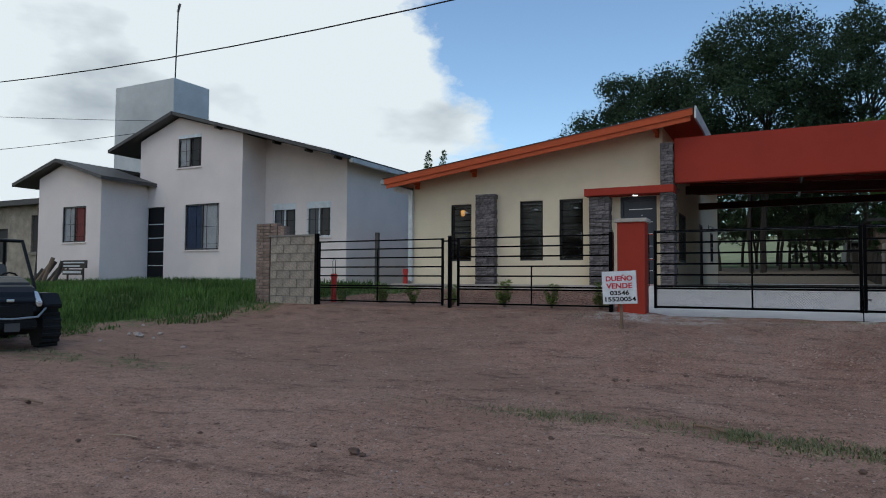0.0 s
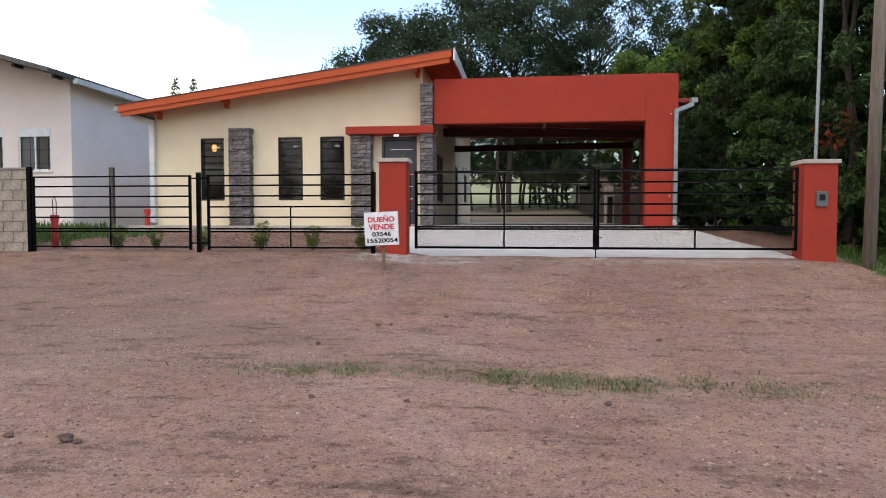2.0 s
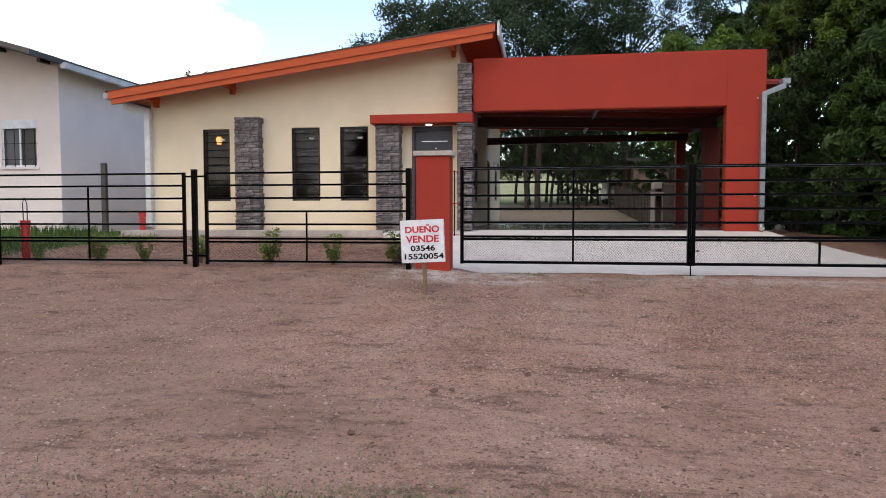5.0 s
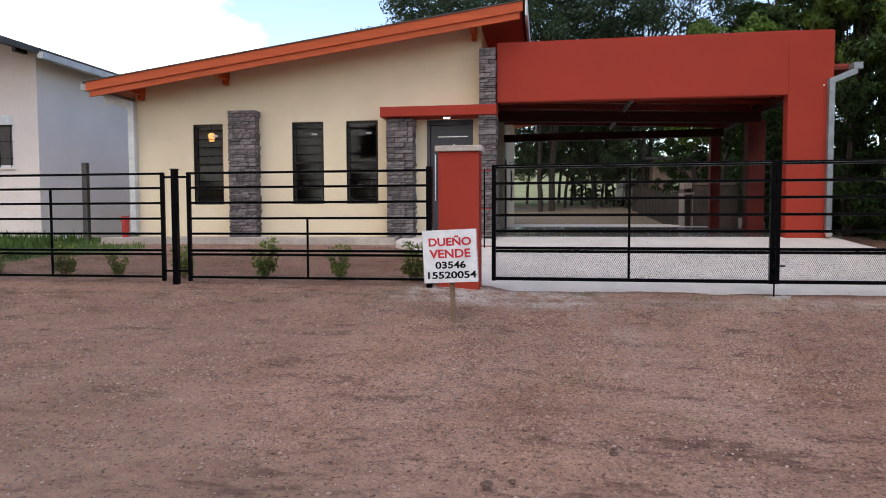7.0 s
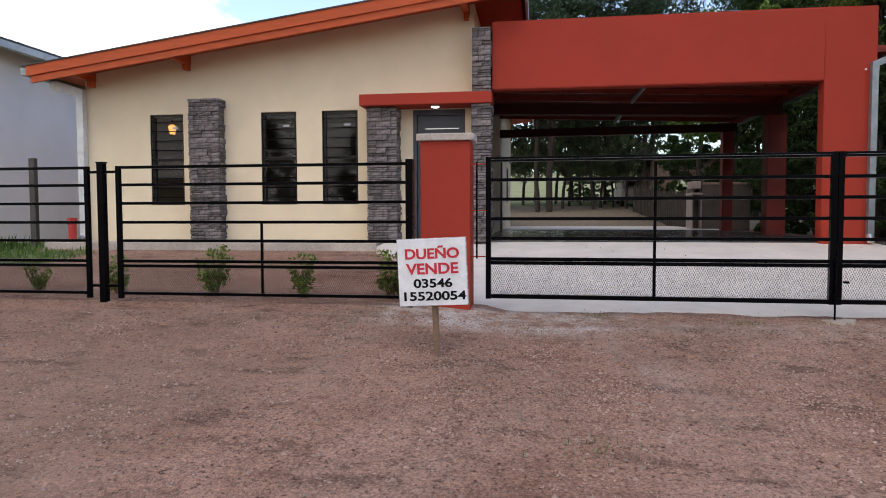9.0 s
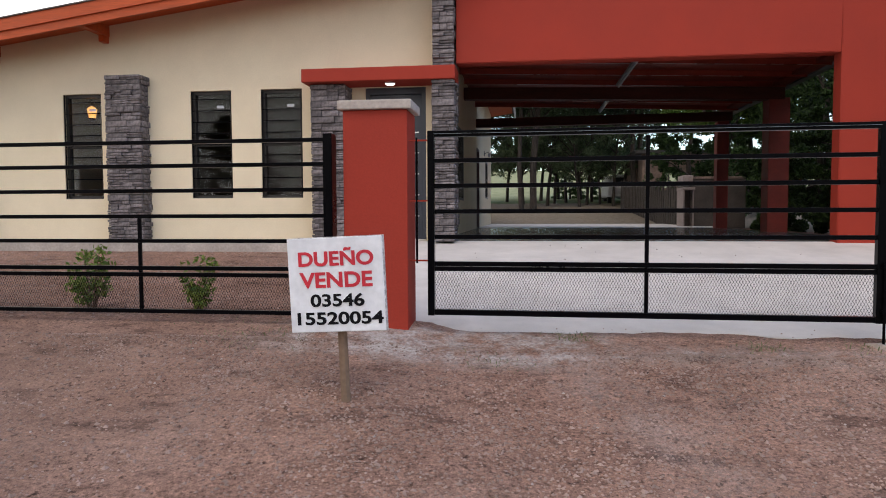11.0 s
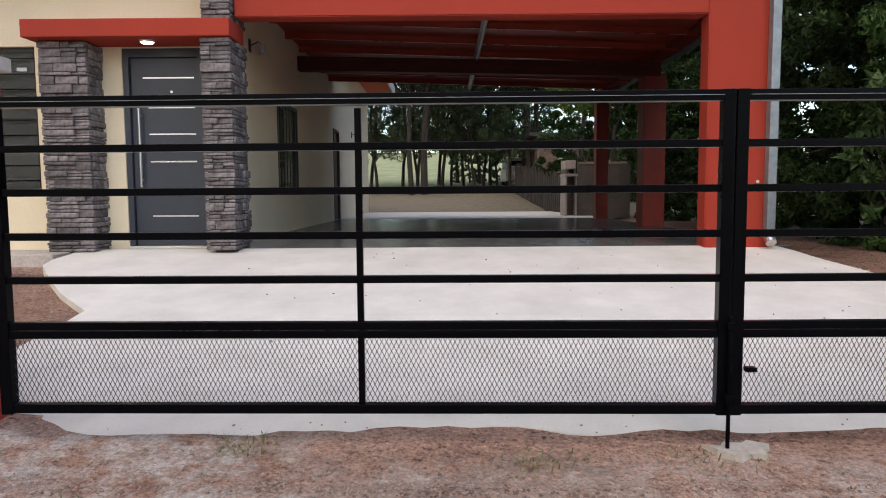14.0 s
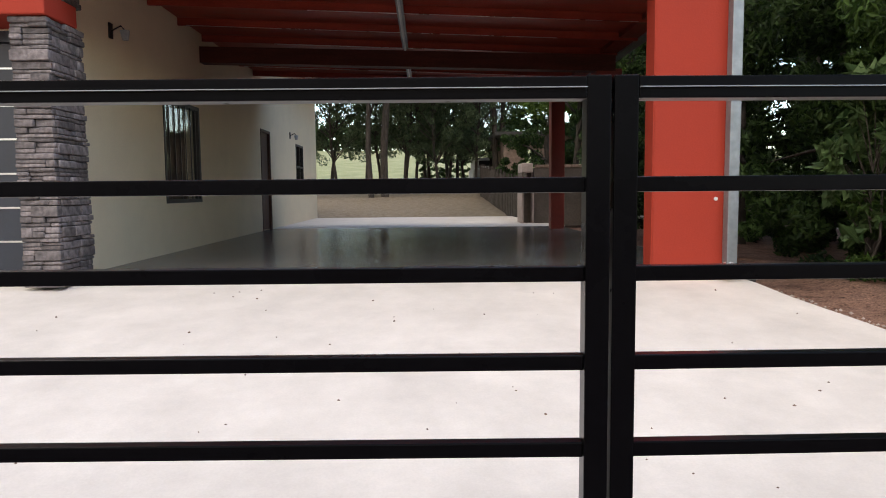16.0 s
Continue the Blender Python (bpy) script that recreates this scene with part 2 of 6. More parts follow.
CEILRED = mat("red_brown_ceiling_boards", (0.3, 0.044, 0.026), 0.5, grain=30, vary=0.18, stain=0.2, stretch=(1, 6, 6), spec=0.3)
BEAM = mat("dark_stained_beam", (0.08, 0.02, 0.014), 0.6, grain=20, vary=0.2, stain=0.2, stretch=(1, 6, 6), spec=0.2)
ORANGE = mat("orange_stained_wood", (0.47, 0.077, 0.02), 0.5, grain=18, vary=0.18, stain=0.12, stretch=(0.4, 8, 8), dark=(0.39, 0.064, 0.015), spec=0.3)
BLACK = mat("black_metal_paint", (0.0022, 0.0022, 0.003), 0.3, grain=50, vary=0.2, bump=0.03, depth=0.001, spec=0.05)
# gloss paint shines along grazing edges
bt = BLACK.node_tree
rim_gloss, rim_span = bt.nodes.new("ShaderNodeLayerWeight"), bt.nodes.new("ShaderNodeMapRange")
rim_gloss.inputs["Blend"].default_value = 0.5
rim_span.inputs["From Min"].default_value, rim_span.inputs["From Max"].default_value = 0.45, 0.9
rim_span.inputs["To Min"].default_value, rim_span.inputs["To Max"].default_value = 0.04, 0.55
bt.links.new(rim_gloss.outputs["Facing"], rim_span.inputs["Value"])
bt.links.new(rim_span.outputs["Result"], bt.nodes["Principled BSDF"].inputs["Specular IOR Level"])
CONCRETE = mat("pale_concrete", (0.635, 0.582, 0.535), 0.85, grain=90, vary=0.035, blotch=2.2, stain=0.07, bump=0.12, dark=(0.565, 0.515, 0.47))
CAPSTONE = mat("grey_cast_concrete", (0.43, 0.37, 0.325), 0.9, grain=35, vary=0.15, stain=0.22, bump=0.5)
TILE = mat("dark_polished_floor_tile", (0.13, 0.13, 0.132), 0.27, grain=8, vary=0.05, stain=0.06, bump=0.0, piece=0.02)
# polished tiles are evenly smooth
tile_shader = TILE.node_tree.nodes["Principled BSDF"]
for link in list(tile_shader.inputs["Roughness"].links):
    TILE.node_tree.links.remove(link)
tile_shader.inputs["Roughness"].default_value = 0.24
STONE = mat("dark_slate_stone", (0.135, 0.115, 0.115), 0.8, grain=22, vary=0.45, blotch=5, stain=0.4, bump=0.9, depth=0.015, piece=0.4)
STONEBED = mat("dark_mortar", (0.05, 0.047, 0.047), 0.95)
WHITE = mat("off_white_stucco", (0.75, 0.645, 0.605), 0.9, grain=50, vary=0.05, blotch=0.6, stain=0.06, bump=0.3, dark=(0.71, 0.62, 0.585))
TANK = mat("grey_white_render", (0.56, 0.56, 0.55), 0.9, grain=30, vary=0.06, blotch=0.5, stain=0.12)
SHEET = mat("weathered_sheet_metal", (0.075, 0.07, 0.068), 0.6, 0.25, grain=8, vary=0.15, stain=0.2)
GALV = mat("galvanised_steel", (0.27, 0.3, 0.32), 0.45, 0.6, grain=14, vary=0.15, stain=0.15, bump=0.05)
PALE = mat("pale_flashing", (0.62, 0.63, 0.63), 0.5, 0.2, grain=14, vary=0.08)
SLATE = mat("slate_blue_door_paint", (0.033, 0.04, 0.056), 0.42, grain=60, vary=0.06, bump=0.06)
STEEL = mat("brushed_steel", (0.75, 0.75, 0.75), 0.3, 0.9, grain=60, vary=0.06, bump=0.05)
FRAME = mat("dark_bronze_window_frame", (0.02, 0.017, 0.015), 0.45, grain=40)
GLASS = glass_mat("window_glass", (0.75, 0.8, 0.8))
# the gloom of the rooms is put into this dark brown
ROOMWALL = mat("room_gloom_brown", (0.17, 0.13, 0.11), 0.9, grain=30)
BLOCK = mat("concrete_block", (0.29, 0.242, 0.195), 0.95, grain=30, vary=0.25, blotch=2.2, stain=0.32, bump=0.7, depth=0.01, piece=0.12)
MORTAR = mat("mortar", (0.23, 0.205, 0.18), 0.95, grain=30)
BRICK = mat("worn_brick", (0.25, 0.175, 0.14), 0.95, grain=30, vary=0.25, blotch=5, stain=0.3, bump=0.7, depth=0.01, piece=0.25)
BARK = mat("bark", (0.05, 0.039, 0.032), 0.95, grain=9, vary=0.4, blotch=2, stain=0.3, bump=1.0, depth=0.03, stretch=(3, 3, 0.7))
POLE = mat("weathered_pole_wood", (0.185, 0.155, 0.128), 0.9, grain=10, vary=0.25, blotch=2, stain=0.2, bump=0.7, depth=0.01, stretch=(6, 6, 0.35))
SIGNWHITE = mat("white_sign_board", (0.72, 0.73, 0.75), 0.55, grain=30, vary=0.05, blotch=5, stain=0.08, bump=0.1)
SIGNRED = mat("red_lettering", (0.56, 0.016, 0.034), 0.6)
SIGNBLACK = mat("black_lettering", (0.006, 0.006, 0.008), 0.7, spec=0.1)
REDPIPE = mat("red_plastic", (0.5, 0.03, 0.025), 0.5)
LAMP = mat("lit_lamp", (1, 1, 1), 0.5, emit=((1.0, 0.97, 0.9), 6.0))
WARM = mat("lit_warm_bulb", (1, 0.8, 0.5), 0.5, emit=((1.0, 0.42, 0.1), 2.6))
# a darker red than the portal's, used on the posts
POSTRED = mat("deep_red_post", (0.22, 0.026, 0.018), 0.6, grain=40, vary=0.12, stain=0.12)
METER = mat("grey_meter_plastic", (0.1, 0.1, 0.11), 0.5)
RUBBER = mat("black_rubber", (0.012, 0.012, 0.012), 0.9, grain=30, vary=0.3, bump=0.6)
PLASTIC = mat("black_moulded_plastic", (0.008, 0.0085, 0.01), 0.5, grain=40, spec=0.2)
GREYBODY = mat("dark_blue_grey_vehicle_paint", (0.008, 0.009, 0.013), 0.4, 0.0, grain=40, vary=0.05, bump=0.0, spec=0.25)
PEBBLE = mat("pebbles", (0.3, 0.205, 0.165), 0.9, grain=15, vary=0.3, blotch=1.3, stain=0.3)
TWIG = mat("dry_twig", (0.2, 0.13, 0.085), 0.9)
CURTAINBLUE = mat("blue_curtain", (0.028, 0.042, 0.082), 0.9, grain=12, stretch=(6, 1, 0.5), vary=0.25)
CURTAINRED = mat("red_curtain", (0.17, 0.04, 0.038), 0.9, grain=12, stretch=(6, 1, 0.5), vary=0.25)
SHUTTER = mat("grey_blind", (0.34, 0.34, 0.35), 0.7, grain=20)
LEAF_DARK = leaf_mat("dark_foliage", (0.008, 0.021, 0.007), (0.062, 0.11, 0.032))
LEAF_BACK = leaf_mat("grey_green_foliage", (0.017, 0.036, 0.019), (0.066, 0.1, 0.05))
LEAF_CANNA = leaf_mat("broad_leaved_foliage", (0.035, 0.075, 0.025), (0.13, 0.2, 0.075))
SIGNEDGE = mat("chipped_board_edge", (0.5, 0.47, 0.45), 0.9, grain=60, vary=0.5, blotch=9, stain=0.4)
LEAF_GREEN = leaf_mat("green_foliage", (0.02, 0.046, 0.01), (0.07, 0.125, 0.028))
LEAF_BRIGHT = leaf_mat("bright_foliage", (0.04, 0.085, 0.014), (0.14, 0.22, 0.045))
LEAF_SHRUB = leaf_mat("young_shrub_foliage", (0.07, 0.13, 0.025), (0.27, 0.33, 0.08))
LEAF_FLOWER = leaf_mat("rusty_foliage", (0.2, 0.05, 0.02), (0.35, 0.1, 0.04))
GRASS = leaf_mat("grass_blades", (0.035, 0.085, 0.014), (0.13, 0.2, 0.05), 0.7)
DRYGRASS = leaf_mat("dry_grass_blades", (0.07, 0.095, 0.035), (0.25, 0.235, 0.13), 0.8)
STRAW = mat("pale_dry_straw", (0.42, 0.33, 0.22), 0.9)

# ---- building helpers ----
ORG = {}


def thing(name, at=(0, 0, 0), label="", category="", group="", kind=""):
    """An Empty at the base of a thing; its parts are given in the world's metres."""
    ob = new(name)
    ob.location = at
    ob.empty_display_size = 0.1
    ORG[ob] = Vector(at)
    return tagged(ob, label, category, group, kind)


def to_mesh(name, bm, material, smooth=False):
    me = bpy.data.meshes.new(name)
    bmesh.ops.recalc_face_normals(bm, faces=bm.faces)
    bm.to_mesh(me)
    bm.free()
    me.materials.append(material)
    if smooth:
        me.polygons.foreach_set("use_smooth", [True] * len(me.polygons))
    return me


def part(name, bm, material, parent=None, label="", smooth=False, kind=""):
    """Links a bmesh as one mesh object under a thing or a part."""
    o = ORG.get(parent, Vector())
    if o.length:
        bmesh.ops.translate(bm, vec=-o, verts=bm.verts)
    ob = new(name, to_mesh(name, bm, material, smooth))
    if parent:
        ob.parent = parent
    ORG[ob] = o
    return tagged(ob, label, kind=kind)


def add_box(bm, x0, x1, y0, y1, z0, z1):
    v = [bm.verts.new(p) for p in ((x0, y0, z0), (x1, y0, z0), (x1, y1, z0), (x0, y1, z0), (x0, y0, z1), (x1, y0, z1), (x1, y1, z1), (x0, y1, z1))]
    for f in ((0, 3, 2, 1), (4, 5, 6, 7), (0, 1, 5, 4), (1, 2, 6, 5), (2, 3, 7, 6), (3, 0, 4, 7)):
        bm.faces.new([v[i] for i in f])
    return v


def box(x0, x1, y0, y1, z0, z1, bevel=0.0):
    bm = bmesh.new()
    add_box(bm, x0, x1, y0, y1, z0, z1)
    if bevel:
        bmesh.ops.bevel(bm, geom=bm.edges[:], offset=bevel, segments=2, affect="EDGES", profile=0.6)
    return bm


def prism(points, y0, y1):
    """A profile of (x, z) corners drawn out from y0 to y1."""
    bm = bmesh.new()
    a = [bm.verts.new((x, y0, z)) for x, z in points]
    b = [bm.verts.new((x, y1, z)) for x, z in points]
    bm.faces.new(a)
    bm.faces.new(b[::-1])
    for i in range(len(a)):
        j = (i + 1) % len(a)
        bm.faces.new((a[i], b[i], b[j], a[j]))
    return bm


def add_tube(bm, p0, p1, r0, r1=None, n=10, caps=True):
    p0, p1 = Vector(p0), Vector(p1)
    r1 = r0 if r1 is None else r1
    d = (p1 - p0).normalized()
    u = d.cross(Vector((0.3, 0.9, 0.31))).normalized()
    w = d.cross(u)
    rings = []
    for p, r in ((p0, r0), (p1, r1)):
        rings.append([bm.verts.new(p + (u * math.cos(k * math.tau / n) + w * math.sin(k * math.tau / n)) * r) for k in range(n)])
    for k in range(n):
        j = (k + 1) % n
        bm.faces.new((rings[0][k], rings[0][j], rings[1][j], rings[1][k]))
    if caps:
        bm.faces.new(rings[0][::-1])
        bm.faces.new(rings[1])


def tube(points, r, n=10, taper=1.0):
    """One unbroken tube along the points."""
    bm = bmesh.new()
    ps = [Vector(p) for p in points]
    k = len(ps) - 1
    u = None
    rings = []
    for i, p in enumerate(ps):
        d = (ps[min(i + 1, k)] - ps[max(i - 1, 0)]).normalized()
        u = d.cross(Vector((0.3, 0.9, 0.31))).normalized() if u is None else (u - d * u.dot(d)).normalized()
        w = d.cross(u)
        q = r * (1 + (taper - 1) * i / k)
        rings.append([bm.verts.new(p + (u * math.cos(j * math.tau / n) + w * math.sin(j * math.tau / n)) * q) for j in range(n)])
    for a, b in zip(rings, rings[1:]):
        for j in range(n):
            bm.faces.new((a[j], a[(j + 1) % n], b[(j + 1) % n], b[j]))
    bm.faces.new(rings[0][::-1])
    bm.faces.new(rings[-1])
    return bm


def wall_x(x0, x1, y0, y1, z0, top, holes=()):
    """A wall along x between y0 and y1 with a straight, maybe sloping top, and holes (xa, xb, za, zb) through it."""
    bm = bmesh.new()
    xs = sorted({x0, x1, *(h[0] for h in holes), *(h[1] for h in holes)})
    for xa, xb in zip(xs, xs[1:]):
        cut = sorted((h[2], h[3]) for h in holes if h[0] <= xa + 1e-6 and h[1] >= xb - 1e-6)
        z = z0
        for za, zb in cut:
            if za > z + 1e-4:
                add_box(bm, xa, xb, y0, y1, z, za)
            z = zb
        v = add_box(bm, xa, xb, y0, y1, z, top(xa))
        for i in (5, 6):
            v[i].co.z = top(xb)
    bmesh.ops.remove_doubles(bm, verts=bm.verts, dist=1e-5)
    return bm


def wall_y(y0, y1, x0, x1, z0, z1, holes=()):
    """A wall along y between x0 and x1, with holes (ya, yb, za, zb)."""
    bm = wall_x(y0, y1, x0, x1, z0, lambda s: z1, holes)
    for v in bm.verts:
        v.co.x, v.co.y = v.co.y, v.co.x
    return bm


def step(v, table):
    for (a, za), (b, zb) in zip(table, table[1:]):
        if v <= b:
            f = min(max((v - a) / (b - a), 0), 1)
            return za + (zb - za) * f
    return table[-1][1]


RISE = [(-700, -0.9), (-40, -0.85), (-12, -0.74), (-8, -0.68), (-4.7, -0.625), (-3.3, -0.52), (-1.2, -0.29), (-0.5, -0.17), (-0.3, -0.118), (0, -0.078), (0.3, -0.045), (4.4, 0.36),
        (19, 0.41), (26, 0.95), (33, 1.35), (45, 2.1), (150, 10.5), (700, 16.0)]


def ground_z(x, y):
    z = step(y, RISE)
    if x < -12:
        z += min((-12 - x) / 6, 1) * 0.22 * max(0, 1 - abs(y - 0.5) / 5.5)
    if x < -3:
        z += 0.075 * min((-3 - x) / 0.7, 1) * max(0, 1 - abs(y - 0.1) / 1.3)
    z += 0.085 * math.exp(-((x + 3.6) ** 2 / 0.6 + (y + 1.2) ** 2 / 0.3))
    if x > 3.3 and y > -6:
        z -= min((x - 3.3) / 3, 1) * 0.18 * min((y + 6) / 5, 1)
    if -3.9 < x < 3.4 and 0.34 < y < 4.5:
        z -= 0.06
    if y > 4.4 and y < 20 and -26 < x < 3.4:
        z -= 0.06
    return z


def soft(v, a, b):
    f = min(max((v - a) / (b - a), 0), 1)
    return f * f * (3 - 2 * f)


def track_y(x):
    """The line of grass between the wheel tracks."""
    return -6.31 - 0.2 * soft(x, -1.7, -0.4) - 0.12 * max(x, 0)


def grassy(x, y):
    """How far grass covers the ground, 0 to 1."""
    s = -0.794 * (x + 12.05) + 0.609 * (y + 0.29)
    g = soft(s, -0.35, 0.5) * soft(y, -4.7, -3.4) * soft(x, -10.8 - 1.2 * soft(y, 0.2, 0.6), -11.6 - 1.2 * soft(y, 0.2, 0.6))
    g = max(g, 0.47 * soft(s, -2.6, -0.2) * soft(y, -7.0, -4.6) * soft(x, -10.4, -11.6))
    g = max(g, soft(x, 3.8, 4.5) * soft(y, -3.0, -1.2) * soft(y, 2.6, 1.6))
    g = max(g, soft(x, -10.6, -11.4) * soft(y, 1.2, 2.2), 0.75 * soft(x, -9.2, -10.2) * soft(y, 2.0, 2.9) * soft(y, 4.0, 3.7))
    g = max(g, soft(y, 30, 36))
    band = abs(y - track_y(x)) / (0.26 + 0.1 * math.sin(x * 2.7))
    g = max(g, 0.4 * max(0, 1 - band) * soft(x, -5.2, -3.8))
    g = max(g, 0.45 * soft(x, -5.5, -9.0) * soft(abs(y + 5.7), 0.9, 0.2))
    return g


# ---- ground ----


def lines(stops):
    vals = []
    for a, b, n in stops:
        vals += [a + (b - a) * i / n for i in range(n)]
    return vals + [stops[-1][1]]


GX = lines([(-700, -60, 10), (-60, -30, 15), (-30, -10, 70), (-10, 6, 100), (6, 30, 40), (30, 60, 10), (60, 700, 10)])
GY = lines([(-700, -60, 10), (-60, -16, 16), (-16, -9, 30), (-9, 1, 90), (1, 6, 30), (6, 40, 50), (40, 160, 30), (160, 700, 10)])
gv = []
for y in GY:
    for x in GX:
        near = 1.0 if abs(x) < 40 and abs(y) < 40 else 0.0
        bumpy = noise.noise((x * 0.7, y * 1.3, 0)) * 0.03 + noise.noise((x * 2.3, y * 2.3, 5)) * 0.018
        calm = 0.25 if -0.9 < y < 4.6 else 1.0
        gv.append((x, y, ground_z(x, y) + bumpy * near * calm))
nx = len(GX)
gf = [(j * nx + i, j * nx + i + 1, (j + 1) * nx + i + 1, (j + 1) * nx + i) for j in range(len(GY) - 1) for i in range(nx - 1)]
gm = bpy.data.meshes.new("ground")
gm.from_pydata(gv, [], gf)
gm.polygons.foreach_set("use_smooth", [True] * len(gf))
gm.attributes.new("grassy", "FLOAT", "POINT").data.foreach_set("value", [grassy(v[0], v[1]) for v in gv])
gm.attributes.new("dusty", "FLOAT", "POINT").data.foreach_set("value", [max(0.8 * soft(abs(v[1] + 0.15), 0.5, 0.2) * soft(v[0], -1.5, -2.3) * soft(v[0], -4.6, -3.8), 0.22 * soft(abs(v[0] + 1.9 + 0.5 * (v[1] + 1)), 0.35, 0.05) * soft(v[1], -2.6, -1.0) * soft(v[1], 0.2, 0), 0.5 * soft(abs(v[1] + 0.25), 0.25, 0.05) * soft(abs(v[0]), 3.4, 3.0)) for v in gv])
gm.attributes.new("banked", "FLOAT", "POINT").data.foreach_set("value", [soft(v[1] + 0.5 * noise.noise((v[0] * 0.6, v[1] * 0.6, 4)), -6.2, -2.9) * (1 - 0.6 * soft(v[0], -6, -10)) for v in gv])
gm.attributes.new("left_soil_dim", "FLOAT", "POINT").data.foreach_set("value", [0.55 * soft(v[0] + 2.4 * noise.noise((v[0] * 0.5, v[1] * 0.5, 11)), -3.4, -5.4) * soft(v[1], -7.5, -5.5) * soft(v[1], 0.1, -0.4) for v in gv])
gm.attributes.new("yard", "FLOAT", "POINT").data.foreach_set("value", [soft(v[1], 14, 17) for v in gv])
gm.attributes.new("meadow", "FLOAT", "POINT").data.foreach_set("value", [soft(v[1], 35, 42) for v in gv])
gm.materials.append(GROUND)
ground = tagged(new("ground", gm), "reddish packed dirt road and verge going over into grass", "ground", kind="structure")

# ---- driveway, paths and carport floor ----
FLOOR = 0.45


def slab_z(y):
    return -0.065 + (FLOOR + 0.065) * min(y / 4.4, 1)


def drive_edge(y):
    """The outer edge of the driveway, which flares towards the gate."""
    return step(y, [(0.17, 3.27), (1.2, 3.1), (2.2, 2.76), (2.83, 2.62), (3.4, 2.53), (3.75, 2.44), (4.17, 2.35), (4.46, 2.3)])


bm = bmesh.new()
rows = []
YS = (0.17, 0.3, 0.36, 0.365, 0.8, 1.25, 1.7, 2.1, 2.6, 3.1, 3.65, 3.9, 4.15, 4.42)
for k, y in enumerate(YS):
    left = -3.3 if y < 0.362 else step(y, [(0.36, -3.86), (2.05, -3.88), (3.6, -5.15), (5, -5.15)]) + 0.03 * math.sin(k * 2.1)
    right = drive_edge(y) + 0.02 * math.sin(k * 1.7)
    row = []
    for i in range(61):
        x = left + (right - left) * i / 60
        j = noise.noise((x * 2.1, 0.3, 1)) * 0.09 + noise.noise((x * 7, 0.3, 1)) * 0.05 if k == 0 else 0
        row.append(bm.verts.new((x, y + j, slab_z(y + j) - (0.012 if k == 0 else 0))))
    rows.append(row)
for a, b in zip(rows, rows[1:]):
    for i in range(60):
        bm.faces.new((a[i], a[i + 1], b[i + 1], b[i]))
rim = rows[0] + [r[-1] for r in rows[1:]] + rows[-1][-2::-1] + [r[0] for r in rows[-2:0:-1]]
foot = [bm.verts.new(v.co - Vector((0, 0, 0.16))) for v in rim]
for k in range(len(rim)):
    j = (k + 1) % len(rim)
    bm.faces.new((rim[k], foot[k], foot[j], rim[j]))
driveway = tagged(part("driveway", bm, CONCRETE), "pale sloping concrete driveway slab behind the gate", "driveway", kind="structure")

front_path = tagged(part("front_path", box(-11.0, -5.2, 3.95, 4.6, 0.2, 0.44, 0.012), CAPSTONE), "narrow raised concrete path along the cream house front", "path", kind="structure")
back_apron = tagged(part("back_apron", box(-3.72, 2.6, 13.1, 18.9, 0.2, 0.452, 0.012), CONCRETE), "pale concrete apron behind the carport", "pavement", kind="structure")
carport_floor = tagged(part("carport_floor", box(-3.74, 2.5, 4.42, 13.1, 0.2, FLOOR - 0.012), STONEBED), "dark polished tile floor of the carport", "floor", kind="structure")

# ---- the cream house ----


def roof_line(x):
    return 3.375 + 0.1345 * (x + 10.6)


WINDOWS = [(-9.40, -8.78), (-7.36, -6.73), (-6.28, -5.66)]
holes = [(a, b, 1.07, 2.645) for a, b in WINDOWS] + [(-4.72, -3.85, 0.44, 2.62)]
wall_south = tagged(part("wall_south", wall_x(-10.62, -3.70, 4.6, 4.82, 0.2, roof_line, holes), CREAM), "cream stuccoed front wall under a sloping roof", "wall", kind="structure")
EAST = [(7.25, 8.6, 1.09, 2.45), (12.25, 13.05, 0.45, 2.5), (15.9, 16.9, 1.3, 2.45)]
wall_east = tagged(part("wall_east", wall_y(4.82, 18.9, -3.92, -3.70, 0.2, roof_line(-3.8), EAST), CREAM), "cream stuccoed side wall facing the carport", "wall", kind="structure")
wall_west = tagged(part("wall_west", box(-10.62, -10.4, 4.82, 18.9, 0.2, roof_line(-10.5)), CREAM), "cream stuccoed outer wall beside the neighbour", "wall", kind="structure")
wall_north = tagged(part("wall_north", wall_x(-10.62, -3.70, 18.9, 19.1, 0.2, roof_line, [(-8, -6.6, 1.2, 2.4)]), CREAM), "cream stuccoed rear wall", "wall", kind="structure")
house_floor = tagged(part("house_floor", box(-10.4, -3.92, 4.82, 18.9, 0.25, 0.47), ROOMWALL), "indoor floor of the cream house, its gloom in the colour", "floor", kind="structure")
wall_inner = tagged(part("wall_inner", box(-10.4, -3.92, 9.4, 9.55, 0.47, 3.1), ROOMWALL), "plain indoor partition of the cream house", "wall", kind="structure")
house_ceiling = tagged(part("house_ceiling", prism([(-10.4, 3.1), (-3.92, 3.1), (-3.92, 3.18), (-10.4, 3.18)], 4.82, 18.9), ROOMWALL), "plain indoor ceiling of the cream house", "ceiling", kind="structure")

# sloping roof of the cream house
RY0, RY1 = 3.86, 19.6


def rz(x):
    return 3.40 + 0.1345 * (x + 11.17)


